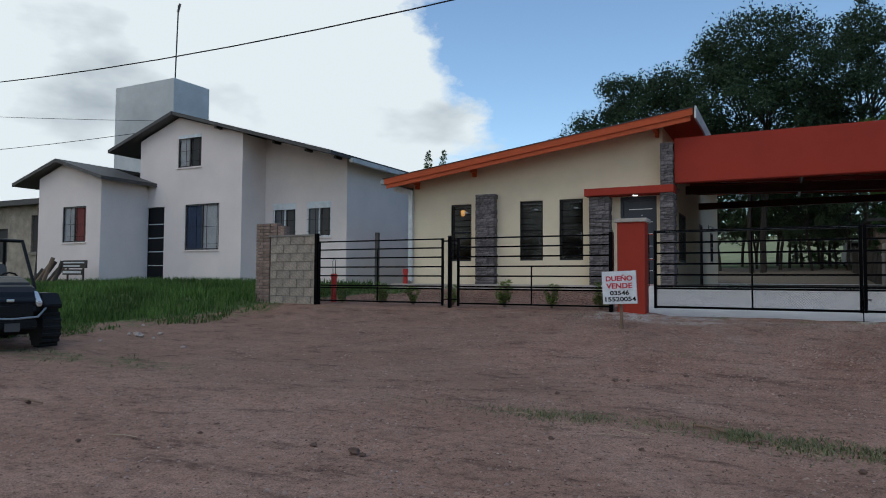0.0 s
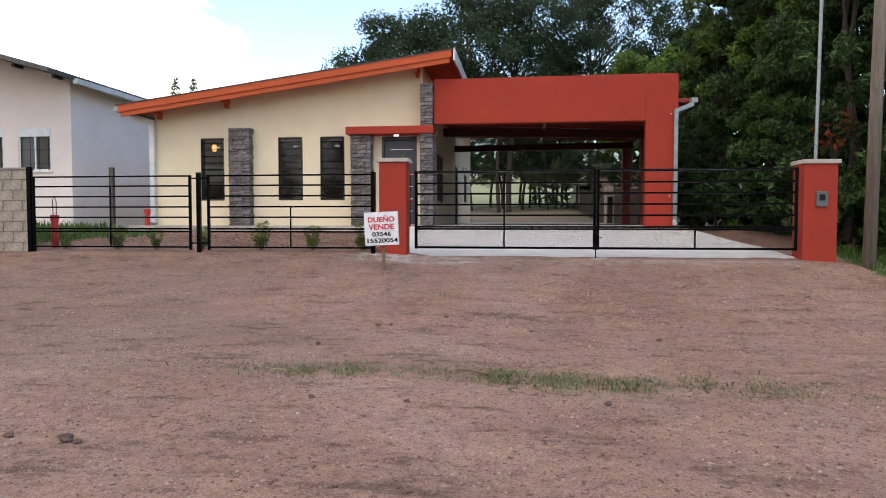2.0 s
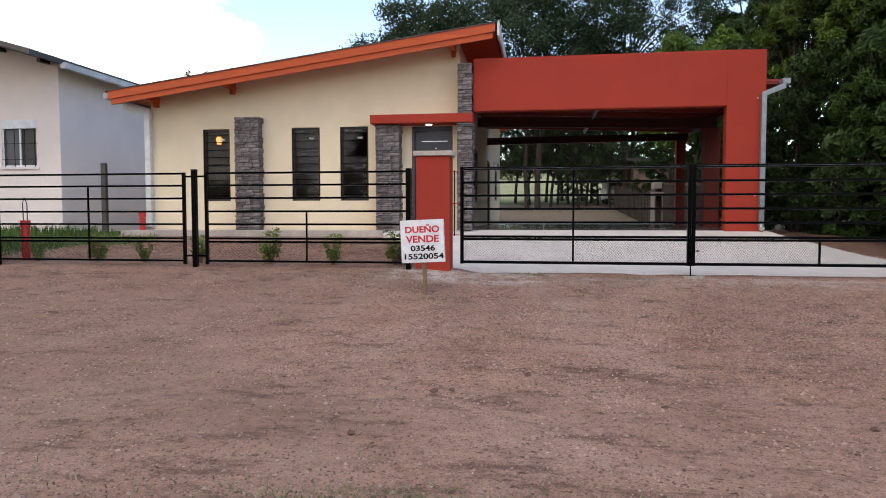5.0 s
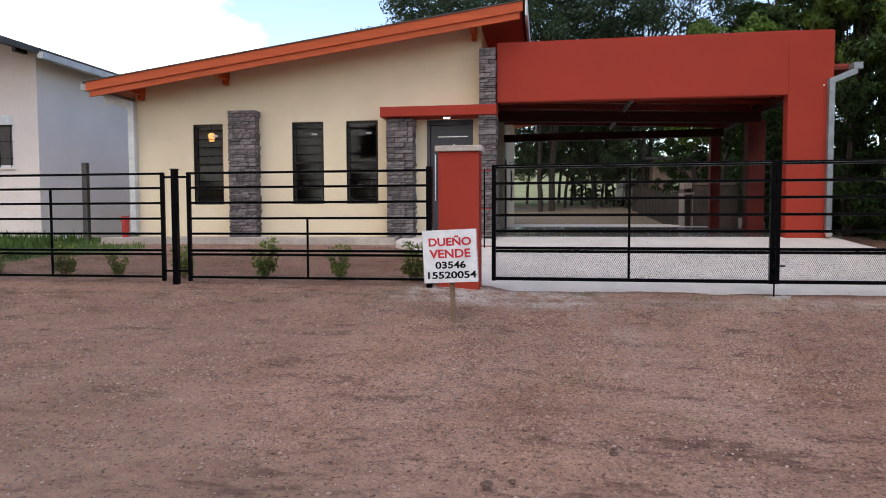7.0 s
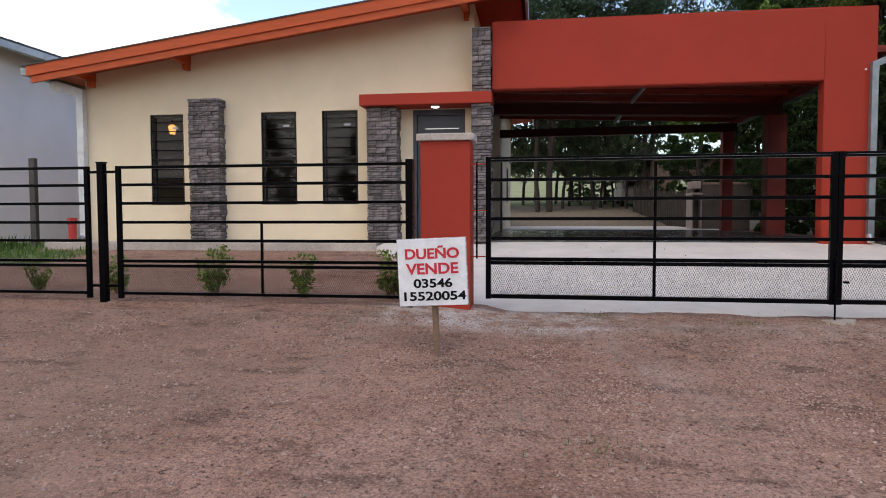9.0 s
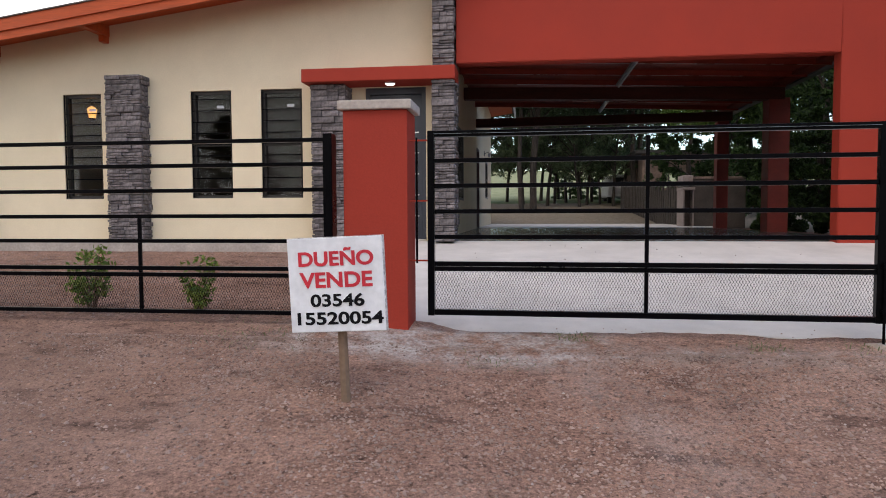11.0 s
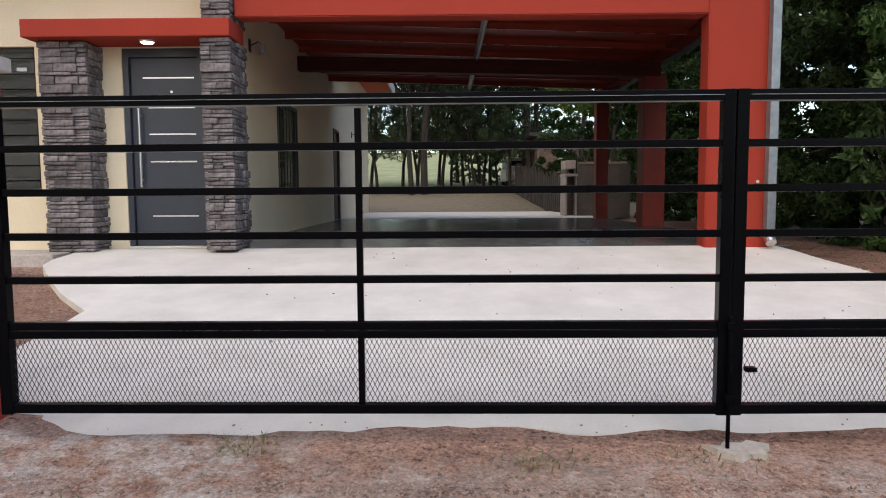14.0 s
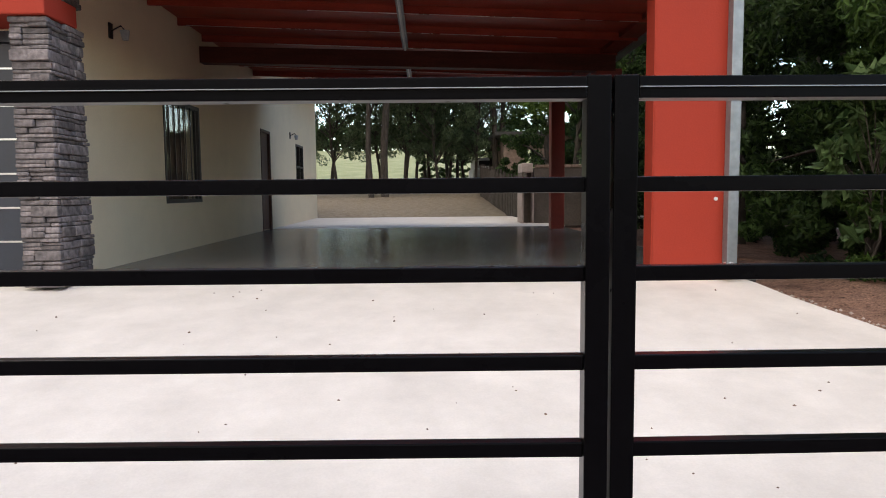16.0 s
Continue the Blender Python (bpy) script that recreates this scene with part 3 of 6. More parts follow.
roof = thing("roof", (-7, 11, rz(-7)), "low sloping roof with orange stained boards and thin metal sheet", "roof", kind="structure")
part("deck", prism([(-11.1, rz(-11.1) - 0.1), (-2.95, rz(-2.95) - 0.1), (-2.95, rz(-2.95) - 0.03), (-11.1, rz(-11.1) - 0.03)], RY0 + 0.03, RY1), ORANGE, roof)
part("metal_sheet", prism([(-11.2, rz(-11.2) - 0.018), (-2.86, rz(-2.86) - 0.018), (-2.86, rz(-2.86)), (-11.2, rz(-11.2))], RY0 - 0.05, RY1 + 0.05), SHEET, roof, "thin grey roofing sheet")
part("upper_fascia_board", prism([(-11.14, rz(-11.14) - 0.185), (-2.92, rz(-2.92) - 0.185), (-2.92, rz(-2.92) - 0.02), (-11.14, rz(-11.14) - 0.02)], RY0 - 0.03, RY0), ORANGE, roof)
part("lower_fascia_board", prism([(-11.08, rz(-11.08) - 0.3), (-2.97, rz(-2.97) - 0.3), (-2.97, rz(-2.97) - 0.16), (-11.08, rz(-11.08) - 0.16)], RY0 + 0.001, RY0 + 0.05), ORANGE, roof)
part("side_flashing", prism([(-2.88, rz(-2.88) - 0.27), (-2.84, rz(-2.88) - 0.27), (-2.84, rz(-2.88) + 0.01), (-2.88, rz(-2.88) + 0.01)], RY0 - 0.04, RY1), PALE, roof, "pale metal flashing along the high edge")
for x in (-10.45, -8.66, -3.82):
    part("rafter_end", prism([(x - 0.05, rz(x) - 0.26), (x + 0.05, rz(x) - 0.26), (x + 0.05, rz(x) - 0.1), (x - 0.05, rz(x) - 0.1)], RY0 + 0.05, 4.6), ORANGE, roof)
    part("rafter_foot", box(x - 0.04, x + 0.04, 4.46, 4.6, rz(x) - 0.36, rz(x) - 0.26, 0.008), ORANGE, roof)

# carport: red front frame, posts, beams and ceiling
bm = wall_x(-3.39, 2.24, 4.3, 4.52, FLOOR - 0.1, lambda x: 3.92, [(-3.39, 1.52, FLOOR - 0.1, 2.86)])
bmesh.ops.bevel(bm, geom=[e for e in bm.edges if e.is_boundary is False and e.calc_face_angle(0) > 1], offset=0.012, segments=2, affect="EDGES")
carport_front = tagged(part("carport_front", bm, RED), "brick-red painted portal of the carport", "carport", kind="structure")


def ceil_z(x):
    return 3.56 - 0.036 * (x + 3.7)


carport_ceiling = tagged(part("carport_ceiling", prism([(-3.7, ceil_z(-3.7)), (2.62, ceil_z(2.62)), (2.62, ceil_z(2.62) + 0.05), (-3.7, ceil_z(-3.7) + 0.05)], 4.52, 12.5), CEILRED), "dark red boarded carport ceiling", "ceiling", kind="structure")
for y in (8.74, 12.04):
    # the rear beam lies lower and leaves a gap under the roof
    ends = [(-3.7, ceil_z(-3.7) - 0.43), (2.44, ceil_z(2.44) - 0.36), (2.44, ceil_z(2.44) - 0.12), (-3.7, ceil_z(-3.7) - 0.2)] if y < 10 else [(-3.7, 2.98), (2.44, 3.03), (2.44, 3.24), (-3.7, 3.19)]
    tagged(part("carport_beam", prism(ends, y, y + 0.2), BEAM), "dark stained beam under the carport ceiling", "beam", kind="structure")
    xa, xb = (2.16, 2.54) if y < 10 else (2.1, 2.37)
    tagged(part("carport_post", box(xa, xb, y + 0.002, y + xb - xa, FLOOR - 0.2, ceil_z(2.2) - 0.33, 0.012), POSTRED), "deep red square carport post", "post", "carport posts", kind="structure")
rafters = thing("carport_rafters", (0, 9, 3.3), "dark red steel rafters with pale strips for light caught along their lower edges", "rafter", kind="structure")
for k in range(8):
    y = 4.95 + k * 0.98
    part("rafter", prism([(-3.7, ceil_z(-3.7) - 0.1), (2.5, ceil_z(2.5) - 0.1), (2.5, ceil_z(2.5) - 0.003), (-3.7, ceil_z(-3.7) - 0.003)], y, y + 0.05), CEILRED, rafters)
    # pale strips of varied length stand for light caught along the rafter edges
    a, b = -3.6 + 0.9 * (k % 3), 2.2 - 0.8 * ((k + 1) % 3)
    part("lip", prism([(a, ceil_z(a) - 0.106), (b, ceil_z(b) - 0.106), (b, ceil_z(b) - 0.1), (a, ceil_z(a) - 0.1)], y - 0.008, y - 0.002), STEEL, rafters, "thin pale metal strip for light caught on the rafter edge")

# ---- fence and gate ----


def lattice(x0, x1, z0, z1, y, pitch=0.021, rise=0.0205, w=0.0027):
    """Expanded metal: zigzag strands that meet at their tips."""
    vs, fs = [], []
    rows = int((z1 - z0) / rise)
    cols = int((x1 - x0) / (pitch / 2))
    rise = (z1 - z0) / rows
    dx = (x1 - x0) / cols
    for r in range(rows):
        for s in (0, 1):
            for c in range(cols):
                up = (c + s) % 2
                xa, xb = x0 + c * dx, x0 + (c + 1) * dx
                if (c + r + s) % 2:
                    continue
                za, zb = (z0 + r * rise, z0 + (r + 1) * rise) if s == 0 else (z0 + (r + 1) * rise, z0 + r * rise)
                i = len(vs)
                vs += [(xa, y, za - w), (xb, y, zb - w), (xb, y, zb + w), (xa, y, za + w), (xa, y + 0.003, za), (xb, y + 0.003, zb)]
                fs += [(i, i + 1, i + 2, i + 3), (i + 3, i + 2, i + 5, i + 4), (i, i + 4, i + 5, i + 1)]
    return vs, fs


def lattice_part(parent, x0, x1, z0, z1, y):
    vs, fs = lattice(x0, x1, z0, z1, y)
    o = ORG[parent]
    me = bpy.data.meshes.new("expanded_mesh")
    me.from_pydata([(a - o.x, b - o.y, c - o.z) for a, b, c in vs], [], fs)
    me.materials.append(BLACK)
    ob = new("expanded_mesh", me)
    ob.parent = parent
    ORG[ob] = o
    tagged(ob, "fine expanded black metal mesh", kind="stuff")


def bar(parent, x0, x1, y0, y1, z0, z1, name="rail"):
    part(name, box(x0, x1, y0, y1, z0, z1, 0.003), BLACK, parent)


RAILS = [1.385, 1.205, 1.015, 0.82, 0.63]
for x0, x1, mid, label in ((-10.45, -7.29, -8.88, "black steel fence panel with horizontal rails and low mesh"), (-6.98, -3.87, -5.41, "black steel fence panel beside the red pillar")):
    f = thing("steel_fence", ((x0 + x1) / 2, 0, 0.03), label, "fence", "front fences")
    for x in (x0, x1 - 0.045):
        bar(f, x, x + 0.045, -0.022, 0.022, 0.03 if x > x0 or x0 > -8 else -0.02, 1.4, "stile")
    for z in RAILS:
        bar(f, x0 + 0.045, x1 - 0.045, -0.015, 0.015, z - 0.015, z + 0.015)
    for z in (0.42, 0.37, 0.085):
        bar(f, x0 + 0.045, x1 - 0.045, -0.018, 0.018, z - 0.016, z + 0.016)
    bar(f, mid - 0.012, mid + 0.012, -0.012, 0.012, 0.1, 1.19 if x0 < -8 else 0.81, "upright")
    lattice_part(f, x0 + 0.045, x1 - 0.045, 0.1, 0.355, 0.004)
post = thing("fence_post", (-7.145, 0, -0.1), "black square steel post between the fence panels", "post", "fence posts")
part("shaft", box(-7.18, -7.11, -0.035, 0.035, -0.15, 1.43, 0.004), BLACK, post)
part("cap", box(-7.187, -7.103, -0.042, 0.042, 1.43, 1.445, 0.003), BLACK, post)
for z in (1.34, 0.16):
    part("bracket", box(-7.29, -7.18, -0.012, 0.012, z - 0.014, z + 0.014), BLACK, post)
    part("bracket", box(-7.11, -6.98, -0.012, 0.012, z - 0.014, z + 0.014), BLACK, post)
post = thing("fence_post", (-10.5, 0, -0.1), "black square steel end post beside the block wall", "post", "fence posts")
part("shaft", box(-10.54, -10.46, -0.04, 0.04, -0.15, 1.58, 0.004), BLACK, post)
post = thing("fence_post", (-3.9, 0.05, -0.1), "black square steel post against the red pillar", "post", "fence posts")
part("shaft", box(-3.935, -3.865, -0.02, 0.1, -0.15, 1.43, 0.004), BLACK, post)

for x0, x1, mid, pin in ((-3.16, -0.027, -1.585, True), (-0.022, 3.22, 1.6, False)):
    g = thing("gate_leaf", ((x0 + x1) / 2, 0, 0.08), "black steel driveway gate leaf with rails and expanded mesh", "gate", "driveway gate leaves")
    bar(g, x0, x0 + 0.05, -0.025, 0.025, 0.075, 1.442, "stile")
    bar(g, x1 - 0.05, x1, -0.025, 0.025, 0.075, 1.442, "stile")
    bar(g, x0 + 0.05, x1 - 0.05, -0.025, 0.025, 1.395, 1.44, "top_rail")
    part("top_lip", box(x0 + 0.05, x1 - 0.05, -0.034, -0.026, 1.4163, 1.418), GALV, g, "bare metal edge along the top rail")
    for z in (1.222, 1.037, 0.849, 0.661):
        bar(g, x0 + 0.05, x1 - 0.05, -0.016, 0.016, z - 0.016, z + 0.016)
    for z in (0.462, 0.425):
        bar(g, x0 + 0.05, x1 - 0.05, -0.018, 0.018, z - 0.017, z + 0.017)
    bar(g, x0 + 0.05, x1 - 0.05, -0.022, 0.022, 0.08, 0.12, "bottom_rail")
    bar(g, mid - 0.014, mid + 0.014, -0.012, 0.012, 0.12, 1.38 if pin else 0.43, "upright")
    lattice_part(g, x0 + 0.05, x1 - 0.05, 0.12, 0.41, 0.004)
    if pin:
        part("drop_bolt", tube([(-0.032, -0.04, -0.06), (-0.032, -0.04, 0.5)], 0.009), BLACK, g)
        for z in (0.14, 0.45):
            part("bolt_guide", box(-0.05, -0.015, -0.055, -0.026, z, z + 0.03, 0.003), BLACK, g)
        for z in (1.38, 0.93, 0.48):
            part("hinge", box(-3.31, -3.16, 0.052, 0.066, z - 0.006, z + 0.006), RED, g)
        part("hinge_rod", tube([(-3.255, 0.059, 0.46), (-3.255, 0.059, 1.4)], 0.009), BLACK, g)
        # the leaf hangs a little back at its hinges
        g.matrix_basis = Matrix.Translation(((x0 + x1) / 2, 0.033, 0.08)) @ Matrix.Rotation(radians(-1.2), 4, "Z")
    else:
        part("latch", box(0.03, 0.075, -0.06, -0.026, 0.27, 0.29, 0.003), BLACK, g)
footing = thing("gate_footing", (0.0, -0.08, -0.1), "rough pale concrete patch holding the gate bolt", "footing")
bm = bmesh.new()
ring = [bm.verts.new((0.02 + (0.13 + 0.03 * math.sin(k * 2.3)) * math.cos(k * math.tau / 14), -0.03 + (0.07 + 0.02 * math.cos(k * 3.1)) * math.sin(k * math.tau / 14), -0.062 + 0.008 * math.sin(k))) for k in range(14)]
low = [bm.verts.new((v.co.x * 1.1, -0.06 + (v.co.y + 0.06) * 1.1, -0.2)) for v in ring]
bm.faces.new(ring)
for k in range(14):
    bm.faces.new((ring[k], low[k], low[(k + 1) % 14], ring[(k + 1) % 14]))
part("patch", bm, CAPSTONE, footing)


def pillar(x0, x1, y0, y1, z0, z1, label):
    p = thing("gate_pillar", ((x0 + x1) / 2, (y0 + y1) / 2, z0), label, "pillar", "gate pillars")
    part("shaft", box(x0, x1, y0, y1, z0, z1, 0.012), RED, p)
    bm = box(x0 - 0.035, x1 + 0.035, y0 - 0.035, y1 + 0.035, z1, z1 + 0.07, 0.012)
    part("capstone", bm, CAPSTONE, p, "worn pale concrete capstone")
    return p


pillar(-3.80, -3.31, 0.05, 0.4, -0.15, 1.605, "brick-red painted masonry gate pillar with pale capstone")
p2 = pillar(3.3, 3.83, -0.02, 0.42, -0.4, 1.5, "brick-red painted gate pillar with a meter box and pipe")
part("meter_box", box(3.49, 3.67, -0.05, -0.02, 0.8, 1.05, 0.006), METER, p2, "grey plastic meter box")
part("meter_window", box(3.535, 3.625, -0.056, -0.05, 0.9, 1.0, 0.002), PLASTIC, p2)
part("mast_pipe", tube([(3.56, 0.2, 1.57), (3.6, 0.2, 4.25)], 0.028), GALV, p2, "galvanised mast pipe")
part("mast_head", tube([(3.6, 0.2, 4.25), (3.61, 0.2, 4.36), (3.56, 0.17, 4.42), (3.54, 0.15, 4.33)], 0.018), PLASTIC, p2)

# block wall and brick pier at the plot's corner
wall = thing("block_wall", (-11.2, 0.1, -0.1), "short unplastered concrete block garden wall", "wall")
part("core", box(-11.86, -10.56, 0.02, 0.16, -0.2, 1.53), MORTAR, wall)
part("coping", box(-11.9, -10.545, -0.015, 0.195, 1.53, 1.57, 0.008), MORTAR, wall)
meshes = {}


def piece(name, parent, x0, x1, y0, y1, z0, z1, material, bevel=0.006):
    """A brick, block or stone; alike ones share one mesh."""
    key = (name, round(x1 - x0, 3), round(y1 - y0, 3), round(z1 - z0, 3))
    if key not in meshes:
        a, b, c = (x1 - x0) / 2, (y1 - y0) / 2, (z1 - z0) / 2
        bm = bmesh.new()
        add_box(bm, -a, a, -b, b, -c, c)
        bmesh.ops.bevel(bm, geom=bm.edges[:], offset=bevel, segments=1, affect="EDGES")
        meshes[key] = to_mesh(name, bm, material)
    ob = new(name, meshes[key])
    ob.parent = parent
    ob.location = Vector(((x0 + x1) / 2, (y0 + y1) / 2, (z0 + z1) / 2)) - ORG[parent]
    return ob


for r in range(8):
    z = -0.04 + r * 0.197
    x = -11.86 - (0.2 if r % 2 else 0)
    while x < -10.57:
        a, b = max(x, -11.86), min(x + 0.39, -10.56)
        if b - a > 0.06:
            piece("block", wall, a + 0.006, b - 0.006, random.choice((0.004, 0.007)), 0.176, z + 0.006, z + 0.191, BLOCK)
        x += 0.4
pier = thing("brick_pier", (-12.08, 0.1, -0.1), "worn unplastered brick pier beside the block wall", "pier")
part("core", box(-12.27, -11.89, 0.03, 0.37, -0.2, 1.84), MORTAR, pier)
for r in range(26):
    z = -0.05 + r * 0.0735
    o = 0.1 if r % 2 else 0
    xs = [-12.3, -12.3 + 0.23 - o, -12.3 + 0.42]
    for a, b in zip(xs, xs[1:]):
        piece("brick", pier, a + 0.005, b - 0.005, 0.0, 0.4, z + 0.005, z + 0.068, BRICK, 0.005)
for k, x in enumerate((-11.88, -11.66)):
    for r in range(4):
        piece("brick", pier, x + 0.004, x + 0.2, 0.01, 0.2, 1.575 + r * 0.072, 1.575 + r * 0.072 + 0.064, BRICK, 0.005) if not (k == 1 and r == 3) else None

# "for sale by owner" sign
sign = thing("sale_sign", (-3.47, -1.27, -0.32), "white board sale sign with red and black lettering on a stake", "sign")
part("board", box(-3.736, -3.2, -1.295, -1.285, 0.185, 0.705, 0.003), SIGNWHITE, sign)
part("frame", box(-3.7405, -3.1955, -1.284, -1.248, 0.181, 0.709, 0.004), SIGNEDGE, sign, "worn wooden backing frame with chipped edges")
part("stake", tube([(-3.47, -1.22, -0.42), (-3.468, -1.22, 0.6)], 0.027, 8), TWIG, sign, "weathered wooden stake")
for words, z, size, m, wide in (("DUEÑO", 0.554, 0.108, SIGNRED, 0.425), ("VENDE", 0.434, 0.116, SIGNRED, 0.412), ("03546", 0.328, 0.094, SIGNBLACK, 0.305), ("15520054", 0.228, 0.094, SIGNBLACK, 0.488)):
    fc = bpy.data.curves.new("lettering", "FONT")
    fc.body, fc.size, fc.align_x, fc.extrude, fc.offset = words, size, "CENTER", 0.001, 0.0034 if m is SIGNRED else 0.0026
    tmp = bpy.data.objects.new("lettering", fc)
    scene.collection.objects.link(tmp)
    bpy.context.view_layer.update()
    me = bpy.data.meshes.new_from_object(tmp)
    width = max(v.co.x for v in me.vertices) - min(v.co.x for v in me.vertices)
    bpy.data.objects.remove(tmp)
    me.materials.clear()
    me.materials.append(m)
    ob = new("lettering", me)
    ob.parent = sign
    ob.matrix_local = Matrix.Translation(Vector((-3.465, -1.2975, z)) - ORG[sign]) @ Matrix.Rotation(radians(90), 4, "X") @ Matrix.Diagonal((wide / width, 1, 1, 1))
    tagged(ob, "bold painted capitals" if m is SIGNRED else "bold painted numerals")

# the sign leans a little to one side
sign.matrix_basis = Matrix.Translation((-3.44, -1.27, -0.32)) @ Matrix.Rotation(radians(-2.6), 4, "Y")

# utility pole on the verge
pole = thing("utility_pole", (4.2, -0.3, -0.4), "weathered grey-brown wooden utility pole", "pole")
part("shaft", tube([(4.19, -0.3, -0.6), (4.34, -0.3, 8.5)], 0.1, 16, 0.78), POLE, pole, smooth=True)

# ---- stone-clad columns of the cream house ----
rs = random.Random(4)


def stone_column(x0, x1, y0, y1, z0, z1, label, side=True):
    """A pier faced with thin ledge stones, each a piece of its own."""
    c = thing("stone_column", ((x0 + x1) / 2, (y0 + y1) / 2, z0), label, "column", "stone columns")
    part("core", box(x0 + 0.03, x1 - 0.03, y0 + 0.03, y1, z0, z1), STONEBED, c)
    z = z0

    def ledge(xa, xb, ya, yb, za, zb, turn):
        s = piece("ledge_stone", c, xa, xb, ya, yb, za, zb, STONE, rs.choice((0.005, 0.009)))
        s.rotation_euler = (0, turn, 0) if xb - xa > yb - ya else (turn, 0, 0)

    while z < z1 - 0.02:
        h = min(rs.choice((0.034, 0.05, 0.066, 0.09)), z1 - z)
        x = x0
        while x < x1 - 0.01:
            w = min(rs.choice((0.1, 0.16, 0.24, 0.34)), x1 - x)
            if x1 - x - w < 0.07:
                w = x1 - x
            proud = rs.choice((-0.02, -0.008, 0.0, 0.012))
            if h > 0.06 and rs.random() < 0.45:
                k = rs.choice((0.4, 0.5, 0.6)) * h
                ledge(x + 0.002, x + w - 0.002, y0 + proud, y0 + 0.06, z + 0.002, z + k - 0.002, rs.uniform(-0.012, 0.012))
                ledge(x + 0.002, x + w - 0.002, y0 + rs.choice((-0.012, 0.006, 0.014)), y0 + 0.06, z + k + 0.001, z + h - 0.002, rs.uniform(-0.012, 0.012))
            else:
                ledge(x + 0.002, x + w - 0.002, y0 + proud, y0 + 0.06, z + 0.002, z + h - 0.003, rs.uniform(-0.014, 0.014))
            x += w
        y = y0 + 0.045
        while side and y < y1 - 0.01:
            w = min(rs.choice((0.14, 0.2, 0.28)), y1 - y)
            if y1 - y - w < 0.06:
                w = y1 - y
            ledge(x1 - 0.06, x1 + rs.choice((-0.018, -0.004, 0.008)), y + 0.002, y + w - 0.002, z + 0.002, z + h - 0.003, rs.uniform(-0.012, 0.012))
            y += w
        z += h
    return c


stone_column(-8.55, -8.0, 4.34, 4.598, 0.441, 2.86, "freestanding pier of dark grey ledge stone between windows")
stone_column(-5.42, -4.92, 4.25, 4.598, 0.441, 2.628, "dark grey ledge stone pier beside the front door")
stone_column(-3.71, -3.395, 4.16, 4.72, 0.452, 2.628, "dark grey ledge stone corner pier below the door canopy")
stone_column(-3.70, -3.405, 4.18, 4.72, 2.812, 3.81, "dark grey ledge stone corner pier above the door canopy")

canopy = thing("door_canopy", (-4.4, 4.3, 2.63), "brick-red painted slab canopy over the front door", "canopy")
part("slab", box(-5.5, -3.385, 4.1, 4.6, 2.63, 2.81, 0.012), RED, canopy)
lamp = thing("canopy_lamp", (-4.3, 4.32, 2.63), "small round lit ceiling lamp under the canopy", "lamp")
bm = bmesh.new()
add_tube(bm, (-4.3, 4.3, 2.63), (-4.3, 4.3, 2.612), 0.075, 0.075, 24)
part("housing", bm, PALE, lamp)
bm = bmesh.new()
add_tube(bm, (-4.3, 4.3, 2.6125), (-4.3, 4.3, 2.6), 0.066, 0.055, 24)
part("diffuser", bm, LAMP, lamp, "lit white diffuser")

# front door
door = thing("door_1", (-4.28, 4.68, 0.45), "closed slate-blue front door with thin steel inlays", "door", kind="structure")
part("jamb", box(-4.72, -4.66, 4.62, 4.76, 0.45, 2.62), SLATE, door)
part("jamb", box(-3.91, -3.85, 4.62, 4.76, 0.45, 2.62), SLATE, door)
part("head", box(-4.66, -3.91, 4.62, 4.76, 2.53, 2.62), SLATE, door)
part("leaf", box(-4.655, -3.915, 4.66, 4.72, 0.47, 2.525, 0.006), SLATE, door)
part("threshold", box(-4.72, -3.85, 4.56, 4.76, 0.441, 0.468, 0.004), CONCRETE, door)
for z in (0.8, 1.1, 1.4, 1.7, 2.31):
    part("inlay", box(-4.52 if z > 2 else -4.47, -3.96, 4.652, 4.66, z - 0.008, z + 0.008, 0.001), STEEL, door, "thin brushed steel strip")
part("inlay", box(-4.47, -3.96, 4.652, 4.66, 1.982, 1.998, 0.001), STEEL, door, "thin brushed steel strip")
part("pull_handle", tube([(-4.56, 4.61, 1.12), (-4.56, 4.61, 1.98)], 0.014, 10), STEEL, door, "long vertical steel pull handle")
for z in (1.2, 1.9):
    part("handle_stud", tube([(-4.56, 4.61, z), (-4.56, 4.66, z)], 0.009, 8), STEEL, door)
part("peephole", tube([(-4.21, 4.652, 2.16), (-4.21, 4.66, 2.16)], 0.013, 10), STEEL, door)

